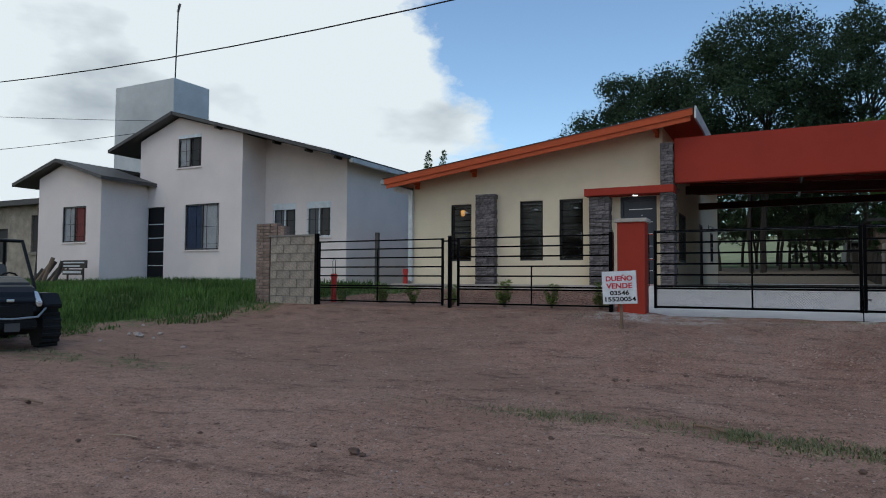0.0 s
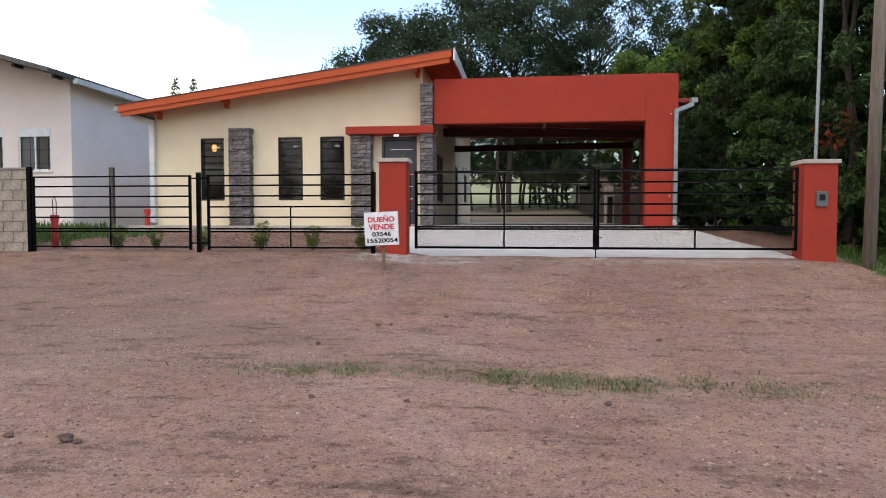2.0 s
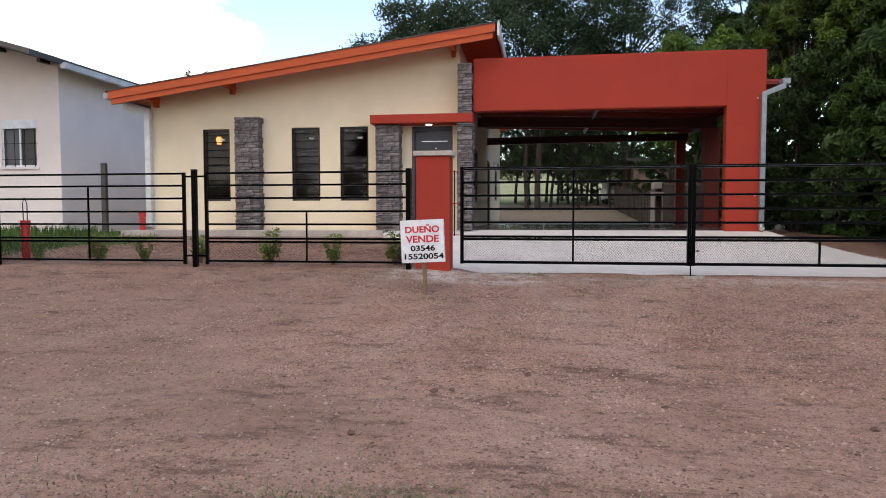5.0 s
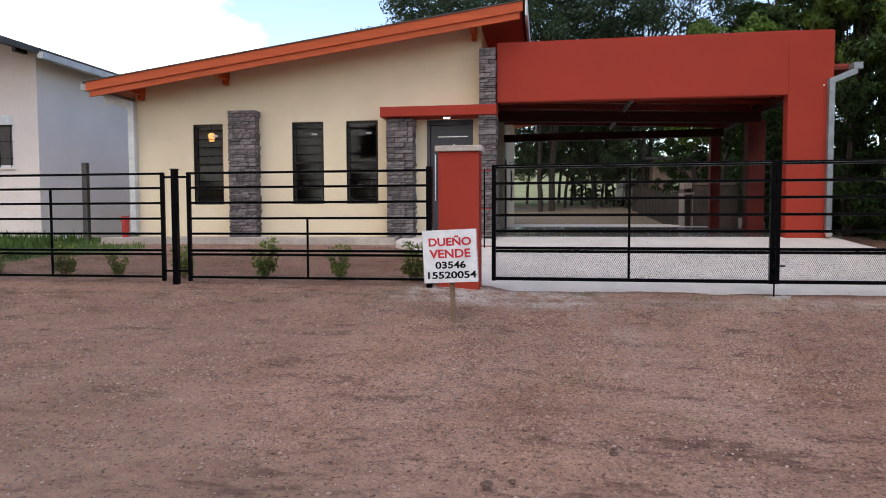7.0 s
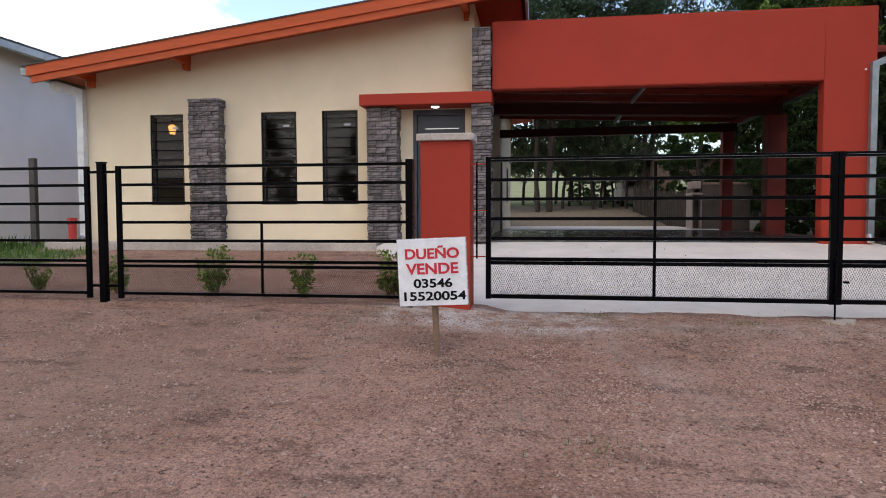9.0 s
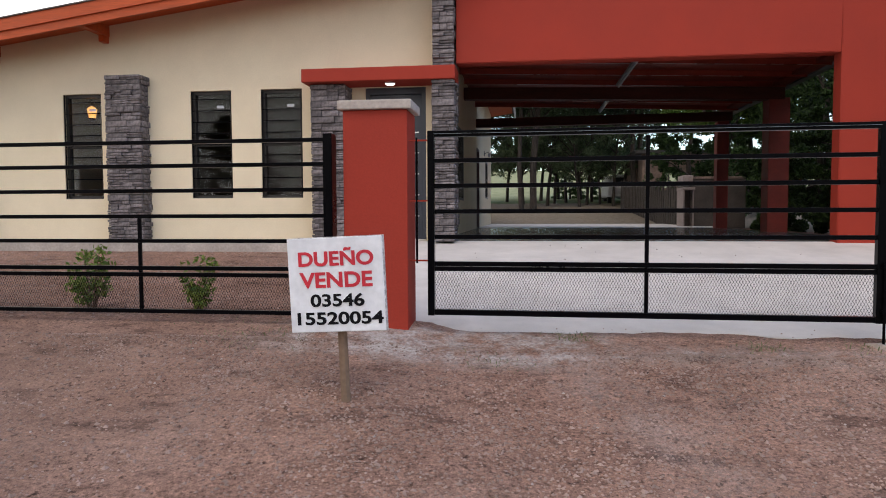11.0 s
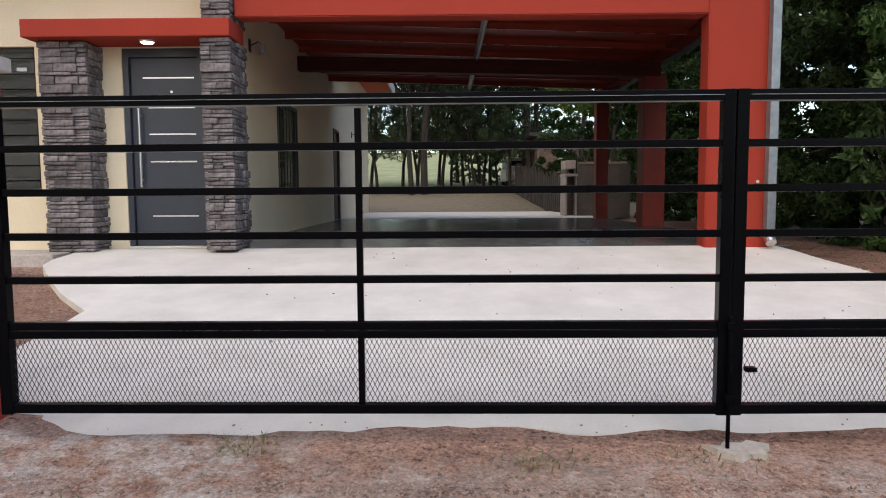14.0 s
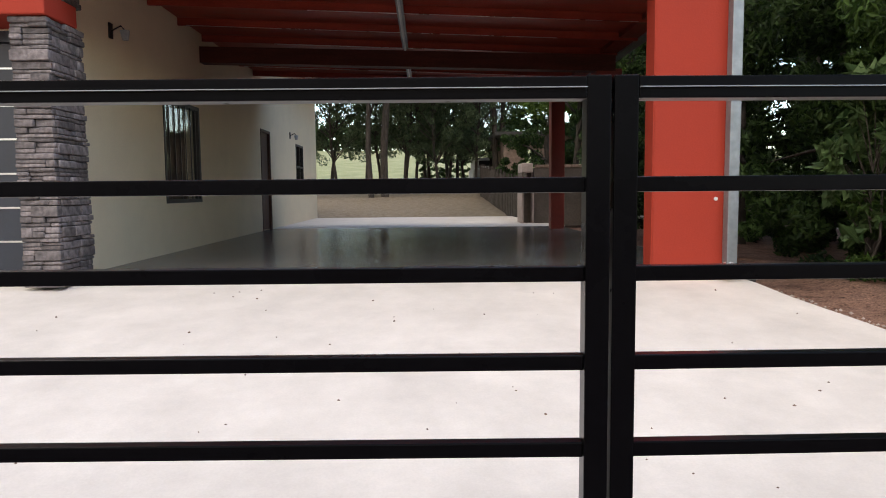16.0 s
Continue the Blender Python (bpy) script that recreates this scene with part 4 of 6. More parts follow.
# the three front windows
for k, (a, b) in enumerate(WINDOWS):
    w = thing("window_%d" % (k + 1), ((a + b) / 2, 4.7, 1.07), "tall narrow dark-framed window behind horizontal black bars" + (", a warm lamp lit inside" if k == 0 else ""), "window", "front windows", "structure")
    for x in (a, b - 0.045):
        part("stile", box(x, x + 0.045, 4.66, 4.74, 1.07, 2.645), FRAME, w)
    for z in (1.07, 2.6, 1.84):
        part("rail", box(a + 0.045, b - 0.045, 4.665, 4.735, z, z + 0.045), FRAME, w)
    for z0, z1 in ((1.115, 1.84), (1.885, 2.6)):
        p = part("pane", box(a + 0.045, b - 0.045, 4.698, 4.704, z0, z1), GLASS, w)
        p.visible_shadow = False
    part("reveal_sill", box(a, b, 4.6, 4.66, 1.07, 1.082), FRAME, w)
    for j in range(9):
        z = 1.2 + j * 0.165
        part("grille_bar", box(a + 0.003, b - 0.003, 4.615, 4.627, z - 0.007, z + 0.007), BLACK, w)
    for x in (a + 0.004, b - 0.016):
        part("grille_upright", box(x, x + 0.012, 4.612, 4.63, 1.083, 2.64), BLACK, w)
    part("sticker", box(a + 0.36, a + 0.47, 4.6955, 4.697, 2.4, 2.44), SIGNWHITE, w, "small white maker's sticker")
wl = thing("hanging_lantern", (-9.27, 5.1, 2.2), "lit amber glass lantern hanging behind the window", "lamp")
bm = bmesh.new()
add_tube(bm, (-9.27, 5.1, 2.36), (-9.27, 5.1, 2.5), 0.045, 0.075, 14)
add_tube(bm, (-9.27, 5.1, 2.5), (-9.27, 5.1, 2.54), 0.075, 0.03, 14)
part("shade", bm, WARM, wl, "glowing amber glass shade")
part("cord", tube([(-9.27, 5.1, 2.54), (-9.27, 5.1, 3.1)], 0.006, 6), FRAME, wl)
part("rim", tube([(-9.27, 5.1, 2.345), (-9.27, 5.1, 2.36)], 0.05, 14), FRAME, wl)

# openings of the side wall
w = thing("window_4", (-3.8, 7.9, 1.09), "dark wooden side window with vertical bars facing the carport", "window", kind="structure")
for y in (7.25, 8.55):
    part("stile", box(-3.78, -3.69, y, y + 0.05, 1.09, 2.45), FRAME, w)
for z in (1.09, 2.4):
    part("rail", box(-3.78, -3.69, 7.3, 8.55, z, z + 0.05), FRAME, w)
part("pane", box(-3.75, -3.744, 7.3, 8.55, 1.14, 2.4), GLASS, w)
for j in range(6):
    part("bar", box(-3.705, -3.693, 7.42 + j * 0.2, 7.435 + j * 0.2, 1.14, 2.4), FRAME, w)
w = thing("window_5", (-3.8, 16.4, 1.3), "small dark-framed rear side window", "window", kind="structure")
for y in (15.9, 16.375, 16.85):
    part("stile", box(-3.78, -3.69, y, y + 0.05, 1.3, 2.45), FRAME, w)
for z in (1.3, 1.85, 2.4):
    part("rail", box(-3.779, -3.691, 15.95, 16.85, z, z + 0.05), FRAME, w)
part("pane", box(-3.75, -3.744, 15.95, 16.85, 1.35, 2.4), GLASS, w)
DOORWOOD = mat("dark_brown_door_wood", (0.07, 0.03, 0.018), 0.55, grain=12, vary=0.2, stretch=(6, 6, 0.5))
d = thing("door_2", (-3.8, 12.6, 0.45), "closed dark brown wooden side door in the carport", "door", kind="structure")
part("leaf", box(-3.8, -3.74, 12.3, 13.0, 0.46, 2.45, 0.006), DOORWOOD, d)
for y in (12.25, 13.0):
    part("jamb", box(-3.8, -3.685, y, y + 0.05, 0.45, 2.5), DOORWOOD, d)
part("head", box(-3.8, -3.685, 12.3, 13.0, 2.45, 2.5), DOORWOOD, d)
part("knob", tube([(-3.74, 12.9, 1.45), (-3.69, 12.9, 1.45)], 0.02, 10), STEEL, d)
for y, z in ((5.9, 2.92), (15.2, 2.6)):
    s = thing("wall_sconce", (-3.7, y, z), "small black wrought wall sconce on the side wall", "lamp", "side wall sconces")
    part("backplate", box(-3.698, -3.68, y - 0.04, y + 0.04, z - 0.08, z + 0.08, 0.006), FRAME, s)
    part("arm", tube([(-3.68, y, z), (-3.58, y, z + 0.05), (-3.54, y, z)], 0.008, 6), FRAME, s)
    bm = bmesh.new()
    add_tube(bm, (-3.54, y, z - 0.1), (-3.54, y, z), 0.03, 0.05, 10)
    part("shade", bm, SHUTTER, s)

# gutters and downpipes
g = thing("gutter", (-11.0, 4.2, 3.2), "pale galvanised gutter and downpipe on the low eave", "gutter")
part("trough", prism([(-11.28, rz(-11.2) - 0.15), (-11.14, rz(-11.2) - 0.15), (-11.14, rz(-11.2) - 0.03), (-11.28, rz(-11.2) - 0.03)], 3.88, 19.4), GALV, g)
part("elbow", prism([(-10.58, 2.9), (-10.71, 2.9), (-10.72, 2.98), (-11.2, 3.1), (-11.2, 3.24), (-11.08, 3.26), (-10.58, 3.1)], 4.46, 4.58), PALE, g, "pale folded sheet elbow")
part("downpipe", box(-10.71, -10.58, 4.46, 4.58, 0.5, 2.9, 0.012), PALE, g)
part("outlet", tube([(-10.68, 4.55, 0.52), (-10.66, 4.4, 0.47)], 0.05), GALV, g)
g = thing("gutter", (2.6, 4.6, 3.3), "galvanised gutter and square downpipe beside the red portal", "gutter")
part("trough", prism([(2.5, 3.24), (2.64, 3.24), (2.64, 3.345), (2.5, 3.345)], 4.2, 13.6), GALV, g)
part("elbow", prism([(2.132, 2.97), (2.223, 2.97), (2.223, 3.03), (2.56, 3.16), (2.56, 3.24), (2.5, 3.24), (2.132, 3.09)], 4.2, 4.296), GALV, g)
part("downpipe", box(2.132, 2.223, 4.2, 4.296, 0.56, 2.97, 0.008), GALV, g)
part("shoe", tube([(2.17, 4.25, 0.57), (2.17, 4.17, 0.49)], 0.055, 12), STEEL, g, "bright new outlet shoe")
part("screw", tube([(2.08, 4.285, 3.0), (2.08, 4.299, 3.0)], 0.014, 8), SIGNWHITE, g)
part("screw", tube([(2.065, 4.285, 1.13), (2.065, 4.299, 1.13)], 0.016, 8), PALE, g)
eave = tagged(part("carport_eave", box(2.242, 2.5, 4.4, 12.5, 3.27, 3.33), DARKRED), "dark red eave board of the carport", "eave", kind="structure")
for y0, y1 in ((5.2, 8.6), (9.2, 11.9)):
    f = thing("strip_light", (-0.68, y0, 3.3), "unlit slim grey strip light under the carport ceiling", "lamp", "carport strip lights")
    part("housing", box(-0.72, -0.64, y0, y1, ceil_z(-0.6) - 0.17, ceil_z(-0.6) - 0.115, 0.006), GALV, f)
    part("tube", tube([(-0.68, y0 + 0.05, ceil_z(-0.6) - 0.19), (-0.68, y1 - 0.05, ceil_z(-0.6) - 0.19)], 0.016, 8), PALE, f)

# ---- the white neighbour house ----
nb = thing("neighbour_house", (-19, 8, 0.5), "off-white stuccoed gabled house with dark sheet roofs and barred windows", "house")


def gable_wall(x0, x1, xr, zl, zr, ztop, y0, y1, z0, holes):
    def top(x):
        return zl + (ztop - zl) * (x - x0) / (xr - x0) if x <= xr else ztop + (zr - ztop) * (x - xr) / (x1 - xr)
    a = wall_x(x0, xr, y0, y1, z0, top, [h for h in holes if h[1] <= xr])
    b = wall_x(xr, x1, y0, y1, z0, top, [h for h in holes if h[0] >= xr])
    me = bpy.data.meshes.new("tmp")
    b.to_mesh(me)
    a.from_mesh(me)
    b.free()
    bpy.data.meshes.remove(me)
    return a


def barred_window(parent, x0, x1, y, z0, z1, left, right, blind=0.0, rim=None):
    rim = rim or SIGNWHITE
    w = part("window", box(x0, x1, y + 0.02, y + 0.05, z1 - 0.05, z1), rim, parent, "sliding window behind thin bars")
    for a, b, c, d in ((x0, x0 + 0.05, z0, z1 - 0.05), (x1 - 0.05, x1, z0, z1 - 0.05), ((x0 + x1) / 2 - 0.025, (x0 + x1) / 2 + 0.025, z0 + 0.05, z1 - 0.05), (x0 + 0.05, x1 - 0.05, z0, z0 + 0.05)):
        part("frame", box(a, b, y + 0.021, y + 0.049, c, d), rim, w)
    m = (x0 + x1) / 2
    part("curtain", box(x0 + 0.05, m - 0.025, y + 0.07, y + 0.08, z0 + 0.05, z1 - 0.05), left, w)
    part("curtain", box(m + 0.025, x1 - 0.05, y + 0.07, y + 0.08, z0 + 0.05, z1 - 0.05), right, w)
    part("sill", box(x0 - 0.05, x1 + 0.05, y - 0.04, y + 0.02, z0 - 0.05, z0), WHITE, w)
    if blind:
        part("blind_box", box(x0, x1, y - 0.01, y + 0.02, z1 - blind, z1), SIGNWHITE, w)
    for k in range(4):
        x = x0 + 0.08 + k * (x1 - x0 - 0.16) / 3
        part("bar", box(x - 0.005, x + 0.005, y - 0.005, y + 0.005, z0, z1 - blind), BLACK, w)
    for z in (z0 + 0.2, (z0 + z1) / 2):
        part("bar", box(x0, x1, y + 0.006, y + 0.012, z - 0.005, z + 0.005), BLACK, w)


MAIN = [(-20.03, -18.4, 1.55, 3.16), (-20.44, -19.3, 4.5, 5.66), (-22.0, -21.08, 0.5, 3.14)]
part("wall", wall_x(-22.4, -20.44, 4.8, 5.0, 0.3, lambda x: 5.62 + (6.33 - 5.62) * (x + 22.4) / 2.0, [MAIN[2]]), WHITE, nb)
part("wall", wall_x(-20.44, -17.38, 4.8, 5.0, 0.3, lambda x: 6.33 - 0.275 * (x + 20.44), MAIN[:2]), WHITE, nb)
part("wall", box(-17.58, -17.38, 5.0, 5.95, 0.3, 5.46), WHITE, nb)
part("wall", wall_x(-17.38, -13.9, 5.95, 6.15, 0.3, lambda x: 5.49 - 0.27 * (x + 17.38), [(-15.53, -14.53, 1.97, 3.16), (-17.0, -16.0, 1.97, 3.16)]), WHITE, nb)
part("wall", box(-14.1, -13.9, 6.15, 14.0, 0.3, 4.5), WHITE, nb, "shaded side wall")
part("wall", box(-22.4, -22.2, 5.0, 14.0, 0.3, 5.5), WHITE, nb)
part("wall", wall_x(-22.2, -14.1, 13.8, 14.0, 0.3, lambda x: 4.6), WHITE, nb)
part("wall", box(-22.15, -21.95, 3.1, 4.8, 0.3, 3.95), WHITE, nb)
part("wall", gable_wall(-25.4, -21.95, -24.0, 4.15, 3.95, 4.62, 2.9, 3.1, 0.3, [(-24.0, -22.72, 1.8, 3.06)]), WHITE, nb)
part("wall", box(-25.4, -25.2, 3.1, 8.0, 0.3, 4.1), WHITE, nb)
barred_window(nb, -20.03, -18.4, 4.8, 1.55, 3.16, CURTAINBLUE, SHUTTER, 0.0, SHEET)
barred_window(nb, -20.44, -19.3, 4.8, 4.5, 5.66, SHUTTER, STONEBED, 0.12, FRAME)
barred_window(nb, -15.53, -14.53, 5.95, 1.97, 3.16, METER, SHEET, 0.22)
barred_window(nb, -17.0, -16.0, 5.95, 1.97, 3.16, METER, SHEET, 0.22)
barred_window(nb, -24.0, -22.72, 2.9, 1.8, 3.06, SHUTTER, CURTAINRED, 0.0, SHEET)
d = part("door", box(-21.98, -21.1, 4.86, 4.92, 0.5, 3.12), PLASTIC, nb, "black door with pale cross strips")
for z in (1.0, 1.5, 2.0, 2.5):
    part("strip", box(-21.93, -21.15, 4.85, 4.86, z, z + 0.03), PALE, d)
# sheet roofs, drawn out along y
part("roof", prism([(-20.42, 6.36), (-20.42, 6.48), (-13.45, 4.52), (-13.45, 4.4)], 4.45, 14.3), SHEET, nb, "dark weathered sheet roof")
part("roof", prism([(-20.42, 6.36), (-20.42, 6.48), (-23.75, 5.36), (-23.75, 5.24)], 4.42, 14.3), SHEET, nb, "dark weathered sheet roof")
part("roof", prism([(-24.0, 4.64), (-24.0, 4.76), (-21.5, 4.0), (-21.5, 3.88)], 2.55, 4.8), SHEET, nb, "dark weathered sheet roof")
part("roof", prism([(-24.0, 4.64), (-24.0, 4.76), (-26.5, 4.02), (-26.5, 3.9)], 2.55, 8.2), SHEET, nb, "dark weathered sheet roof")
part("eave_gutter", prism([(-13.5, 4.3), (-13.36, 4.3), (-13.36, 4.44), (-13.5, 4.44)], 5.5, 14.2), PALE, nb, "pale eave gutter")
for x in (-16.8, -15.4, -14.2, -18.4):
    part("rafter_tail", box(x, x + 0.09, 4.5 if x < -17.4 else 5.6, 4.8 if x < -17.4 else 5.95, 6.25 - 0.281 * (x + 20.42), 6.34 - 0.281 * (x + 20.42)), FRAME, nb)
tank = thing("water_tank_tower", (-26.3, 9, 5), "plain grey-white rendered water tank tower above the neighbour house", "tower")
part("shaft", box(-28.2, -24.45, 8.0, 10.0, 0.4, 9.2, 0.02), TANK, tank)
part("antenna_mast", tube([(-24.5, 8.1, 9.2), (-24.4, 8.1, 12.4)], 0.03, 6), SHEET, tank)
part("antenna_head", tube([(-24.42, 8.1, 12.1), (-24.3, 8.1, 12.45)], 0.05, 6), SHEET, tank)

# low grey outbuilding behind
ob2 = thing("low_outbuilding", (-29, 5, 0.5), "low unpainted grey block outbuilding with a flat sheet roof", "house")
part("wall", wall_x(-34, -25.6, 4.6, 4.8, 0.3, lambda x: 3.5, [(-28.6, -26.4, 1.6, 3.1), (-31.8, -30.2, 1.2, 2.6)]), BLOCK, ob2)
part("wall", box(-34, -25.6, 8.0, 8.2, 0.3, 3.5), BLOCK, ob2)
part("wall", box(-25.8, -25.6, 4.8, 8.0, 0.3, 3.5), BLOCK, ob2)
# dark panels in both openings stand for the shade inside
w = part("window", box(-28.6, -26.4, 4.68, 4.72, 1.6, 3.1), STONEBED, ob2, "dark panel for the shade inside the window opening")
part("sill", box(-28.7, -26.3, 4.52, 4.6, 1.48, 1.6), MORTAR, w)
part("mullion", box(-27.55, -27.45, 4.64, 4.68, 1.6, 3.1), FRAME, w)
part("window", box(-31.8, -30.2, 4.68, 4.72, 1.2, 2.6), STONEBED, ob2)
part("roof", box(-34.5, -25.3, 4.2, 8.4, 3.5, 3.72), SHEET, ob2)
stump = thing("tree_stump_post", (-26.2, 3.5, 0.5), "weathered brown post beside the outbuilding", "post")
part("shaft", tube([(-26.3, 3.5, 0.3), (-26.2, 3.5, 1.6), (-26.25, 3.5, 3.2)], 0.14, 8, 0.7), BARK, stump)

bs = thing("board_sign", (-21.95, 2.0, 0.5), "small dark board with faded white writing in the grass", "sign")
part("board", box(-22.57, -21.34, 2.0, 2.04, 0.87, 1.13, 0.01), BARK, bs)
for z in (1.03, 0.92):
    part("writing", box(-22.5, -21.45 - 0.2 * (z < 1), 1.985, 1.995, z, z + 0.045), PALE, bs, "unreadable pale writing")
for x in (-22.4, -21.6):
    part("leg", box(x, x + 0.05, 2.04, 2.08, 0.2, 1.1), BARK, bs)
part("writing", box(-22.52, -21.6, 1.985, 1.995, 0.7, 0.78), PALE, bs, "unreadable pale writing")
part("lower_board", box(-22.57, -21.5, 2.0, 2.03, 0.65, 0.83, 0.01), BARK, bs)
lg = thing("firewood_pile", (-23.4, 1.9, 0.4), "jumble of cut logs and branches leaning by the wall", "logs")
for k in range(7):
    part("log", tube([(-24.1 + k * 0.2, 1.9, 0.3), (-23.9 + k * 0.17, 2.2 + 0.1 * (k % 3), 0.85 + 0.13 * (k % 4))], 0.07, 7), (BARK, TWIG)[k % 2], lg)

# red standpipes behind the fence, the dark post between the houses
for x, y, h in ((-10.42, 0.55, 0.62), (-10.575, 4.1, 0.42)):
    z = 0.05 if y < 1 else 0.42
    s = thing("red_standpipe", (x, y, z), "red plastic pipe standing up from the soil", "pipe", "red standpipes")
    part("pipe", tube([(x, y, z - 0.1), (x, y, z + h)], 0.065, 12), REDPIPE, s)
    part("collar", tube([(x, y, z + h - 0.1), (x, y, z + h + 0.01)], 0.078, 12), REDPIPE, s)
    if y < 1:
        part("wire_loop", tube([(x - 0.03, y, z + h), (x - 0.04, y, z + h + 0.3), (x, y, z + h + 0.38), (x + 0.04, y, z + h + 0.28), (x + 0.04, y, z + h)], 0.008, 6), SHEET, s)
dp = thing("dark_post", (-12.35, 5.4, 0.3), "grey-brown weathered post standing between the houses", "post")
part("shaft", box(-12.41, -12.29, 5.35, 5.45, 0.1, 2.0, 0.01), SHEET, dp)

# overhead cables along the street


def cable(points, r, label):
    cu = thing("overhead_cable", points[0], label, "cable", "overhead cables")
    part("wire", tube(points, r, 5), PLASTIC, cu)


def sag(a, b, d, n=18):
    a, b = Vector(a), Vector(b)
    return [tuple(a.lerp(b, k / n) - Vector((0, 0, d * 4 * (k / n) * (1 - k / n)))) for k in range(n + 1)]


cable(sag((4.3, -0.3, 6.75), (-40, -0.3, 8.5), 1.35), 0.016, "black overhead service cable along the street")
cable(sag((-25.3, 8.0, 7.0), (-60, 3, 7.6), 0.6), 0.014, "thin black cable running to the tank tower")
cable(sag((-25.3, 8.0, 7.4), (-60, -6, 10.5), 0.5), 0.01, "thin black cable running to the tank tower")

# ---- behind the carport ----
COUNTER = mat("dirty_brown_plaster", (0.11, 0.09, 0.078), 0.9, grain=25, vary=0.15, stain=0.25)
PINK = mat("pinkish_plaster", (0.4, 0.33, 0.3), 0.9, grain=25, vary=0.12, stain=0.15)
gr = thing("masonry_barbecue", (2.2, 14.7, 0.45), "pinkish plastered masonry barbecue with a dark firewood niche", "barbecue")
part("pier", box(1.84, 1.875, 14.3, 15.1, 0.45, 1.45), PINK, gr)
part("pier", box(2.085, 2.12, 14.3, 15.1, 0.45, 1.45), PINK, gr)
part("back", box(1.875, 2.085, 14.6, 15.1, 0.45, 1.45), COUNTER, gr)
part("hearth", box(1.82, 2.14, 14.26, 15.1, 1.45, 1.52, 0.01), PINK, gr)
part("hood", box(1.85, 2.11, 14.4, 15.1, 1.64, 1.86, 0.02), PINK, gr)
part("hood_side", box(1.85, 1.89, 14.4, 15.1, 1.52, 1.64), COUNTER, gr)
part("hood_side", box(2.07, 2.11, 14.4, 15.1, 1.52, 1.64), COUNTER, gr)
cw = thing("side_counter", (2.8, 14.8, 0.45), "plastered side counter with a brick top behind the carport", "counter")
part("body", box(2.14, 3.5, 14.4, 15.1, 0.4, 1.75), COUNTER, cw)
for k in range(6):
    piece("brick", cw, 2.16 + k * 0.21, 2.36 + k * 0.21, 14.38, 14.5, 1.75, 1.82, BRICK, 0.006)
pf = thing("plank_fence", (2.2, 21, 0.8), "dark weathered plank fence along the back yard", "fence")
for k in range(36):
    y = 15.6 + k * 0.32
    z = ground_z(2.1, y)
    part("plank", box(2.3 - 0.012 * k, 2.33 - 0.012 * k, y, y + 0.28, z - 0.1, z + 1.3 + 0.08 * math.sin(k * 2.7)), BARK, pf)
bh = thing("brick_house", (5.5, 29, 1.0), "half-built brick house beyond the trees", "house")
part("wall", wall_x(3.0, 9, 28, 28.2, 0.4, lambda x: 3.6, [(3.9, 4.6, 2.0, 3.0), (6, 7, 1.6, 2.8)]), BRICK, bh)
part("wall", box(3.0, 3.2, 28.2, 34, 0.4, 3.6), BRICK, bh)
part("roof", box(2.6, 9.4, 27.6, 34, 3.6, 3.75), SHEET, bh)
van = thing("white_van", (2.9, 33, 1.35), "small white van parked beyond the trees", "van")
part("body", box(2.0, 3.7, 33, 36.5, 1.7, 2.4, 0.12), SIGNWHITE, van)
part("cabin", box(2.1, 3.6, 33.6, 36.4, 2.4, 2.95, 0.15), SIGNWHITE, van)
part("windscreen", box(2.35, 3.35, 33.57, 33.62, 2.52, 2.8, 0.02), PLASTIC, van)
for x in (2.15, 3.55):
    for y in (33.7, 35.8):
        part("wheel", tube([(x - 0.1, y, 1.7), (x + 0.1, y, 1.7)], 0.34, 16), RUBBER, van)

# ---- the off-road buggy on the verge ----
ub = thing("utility_buggy", (0, 0, 0), "dark side-by-side utility buggy parked on the verge grass", "buggy")


def uprism(pts, y0, y1, b=0.03):
    bm = prism(pts, y0, y1)
    bmesh.ops.bevel(bm, geom=bm.edges[:], offset=b, segments=2, affect="EDGES")
    return bm


part("hood", uprism([(0.5, 1.1), (0.8, 1.08), (1.15, 0.98), (1.38, 0.82), (1.44, 0.66), (1.4, 0.5), (0.5, 0.5)], -0.42, 0.42, 0.07), GREYBODY, ub)
part("front_grille", uprism([(1.33, 0.48), (1.46, 0.5), (1.46, 0.68), (1.36, 0.7)], -0.3, 0.3, 0.02), PLASTIC, ub)
part("emblem", box(1.435, 1.45, -0.05, 0.05, 0.72, 0.76, 0.01), STEEL, ub)
part("bumper", tube([(1.36, -0.5, 0.62), (1.52, -0.34, 0.5), (1.55, 0, 0.48), (1.52, 0.34, 0.5), (1.36, 0.5, 0.62)], 0.016, 8), GALV, ub)
part("skid_plate", uprism([(1.1, 0.22), (1.5, 0.34), (1.5, 0.46), (1.1, 0.46)], -0.35, 0.35, 0.02), PLASTIC, ub)
part("number_plate", box(1.552, 1.56, -0.1, 0.1, 0.3, 0.42, 0.003), SHEET, ub, "muddy number plate")
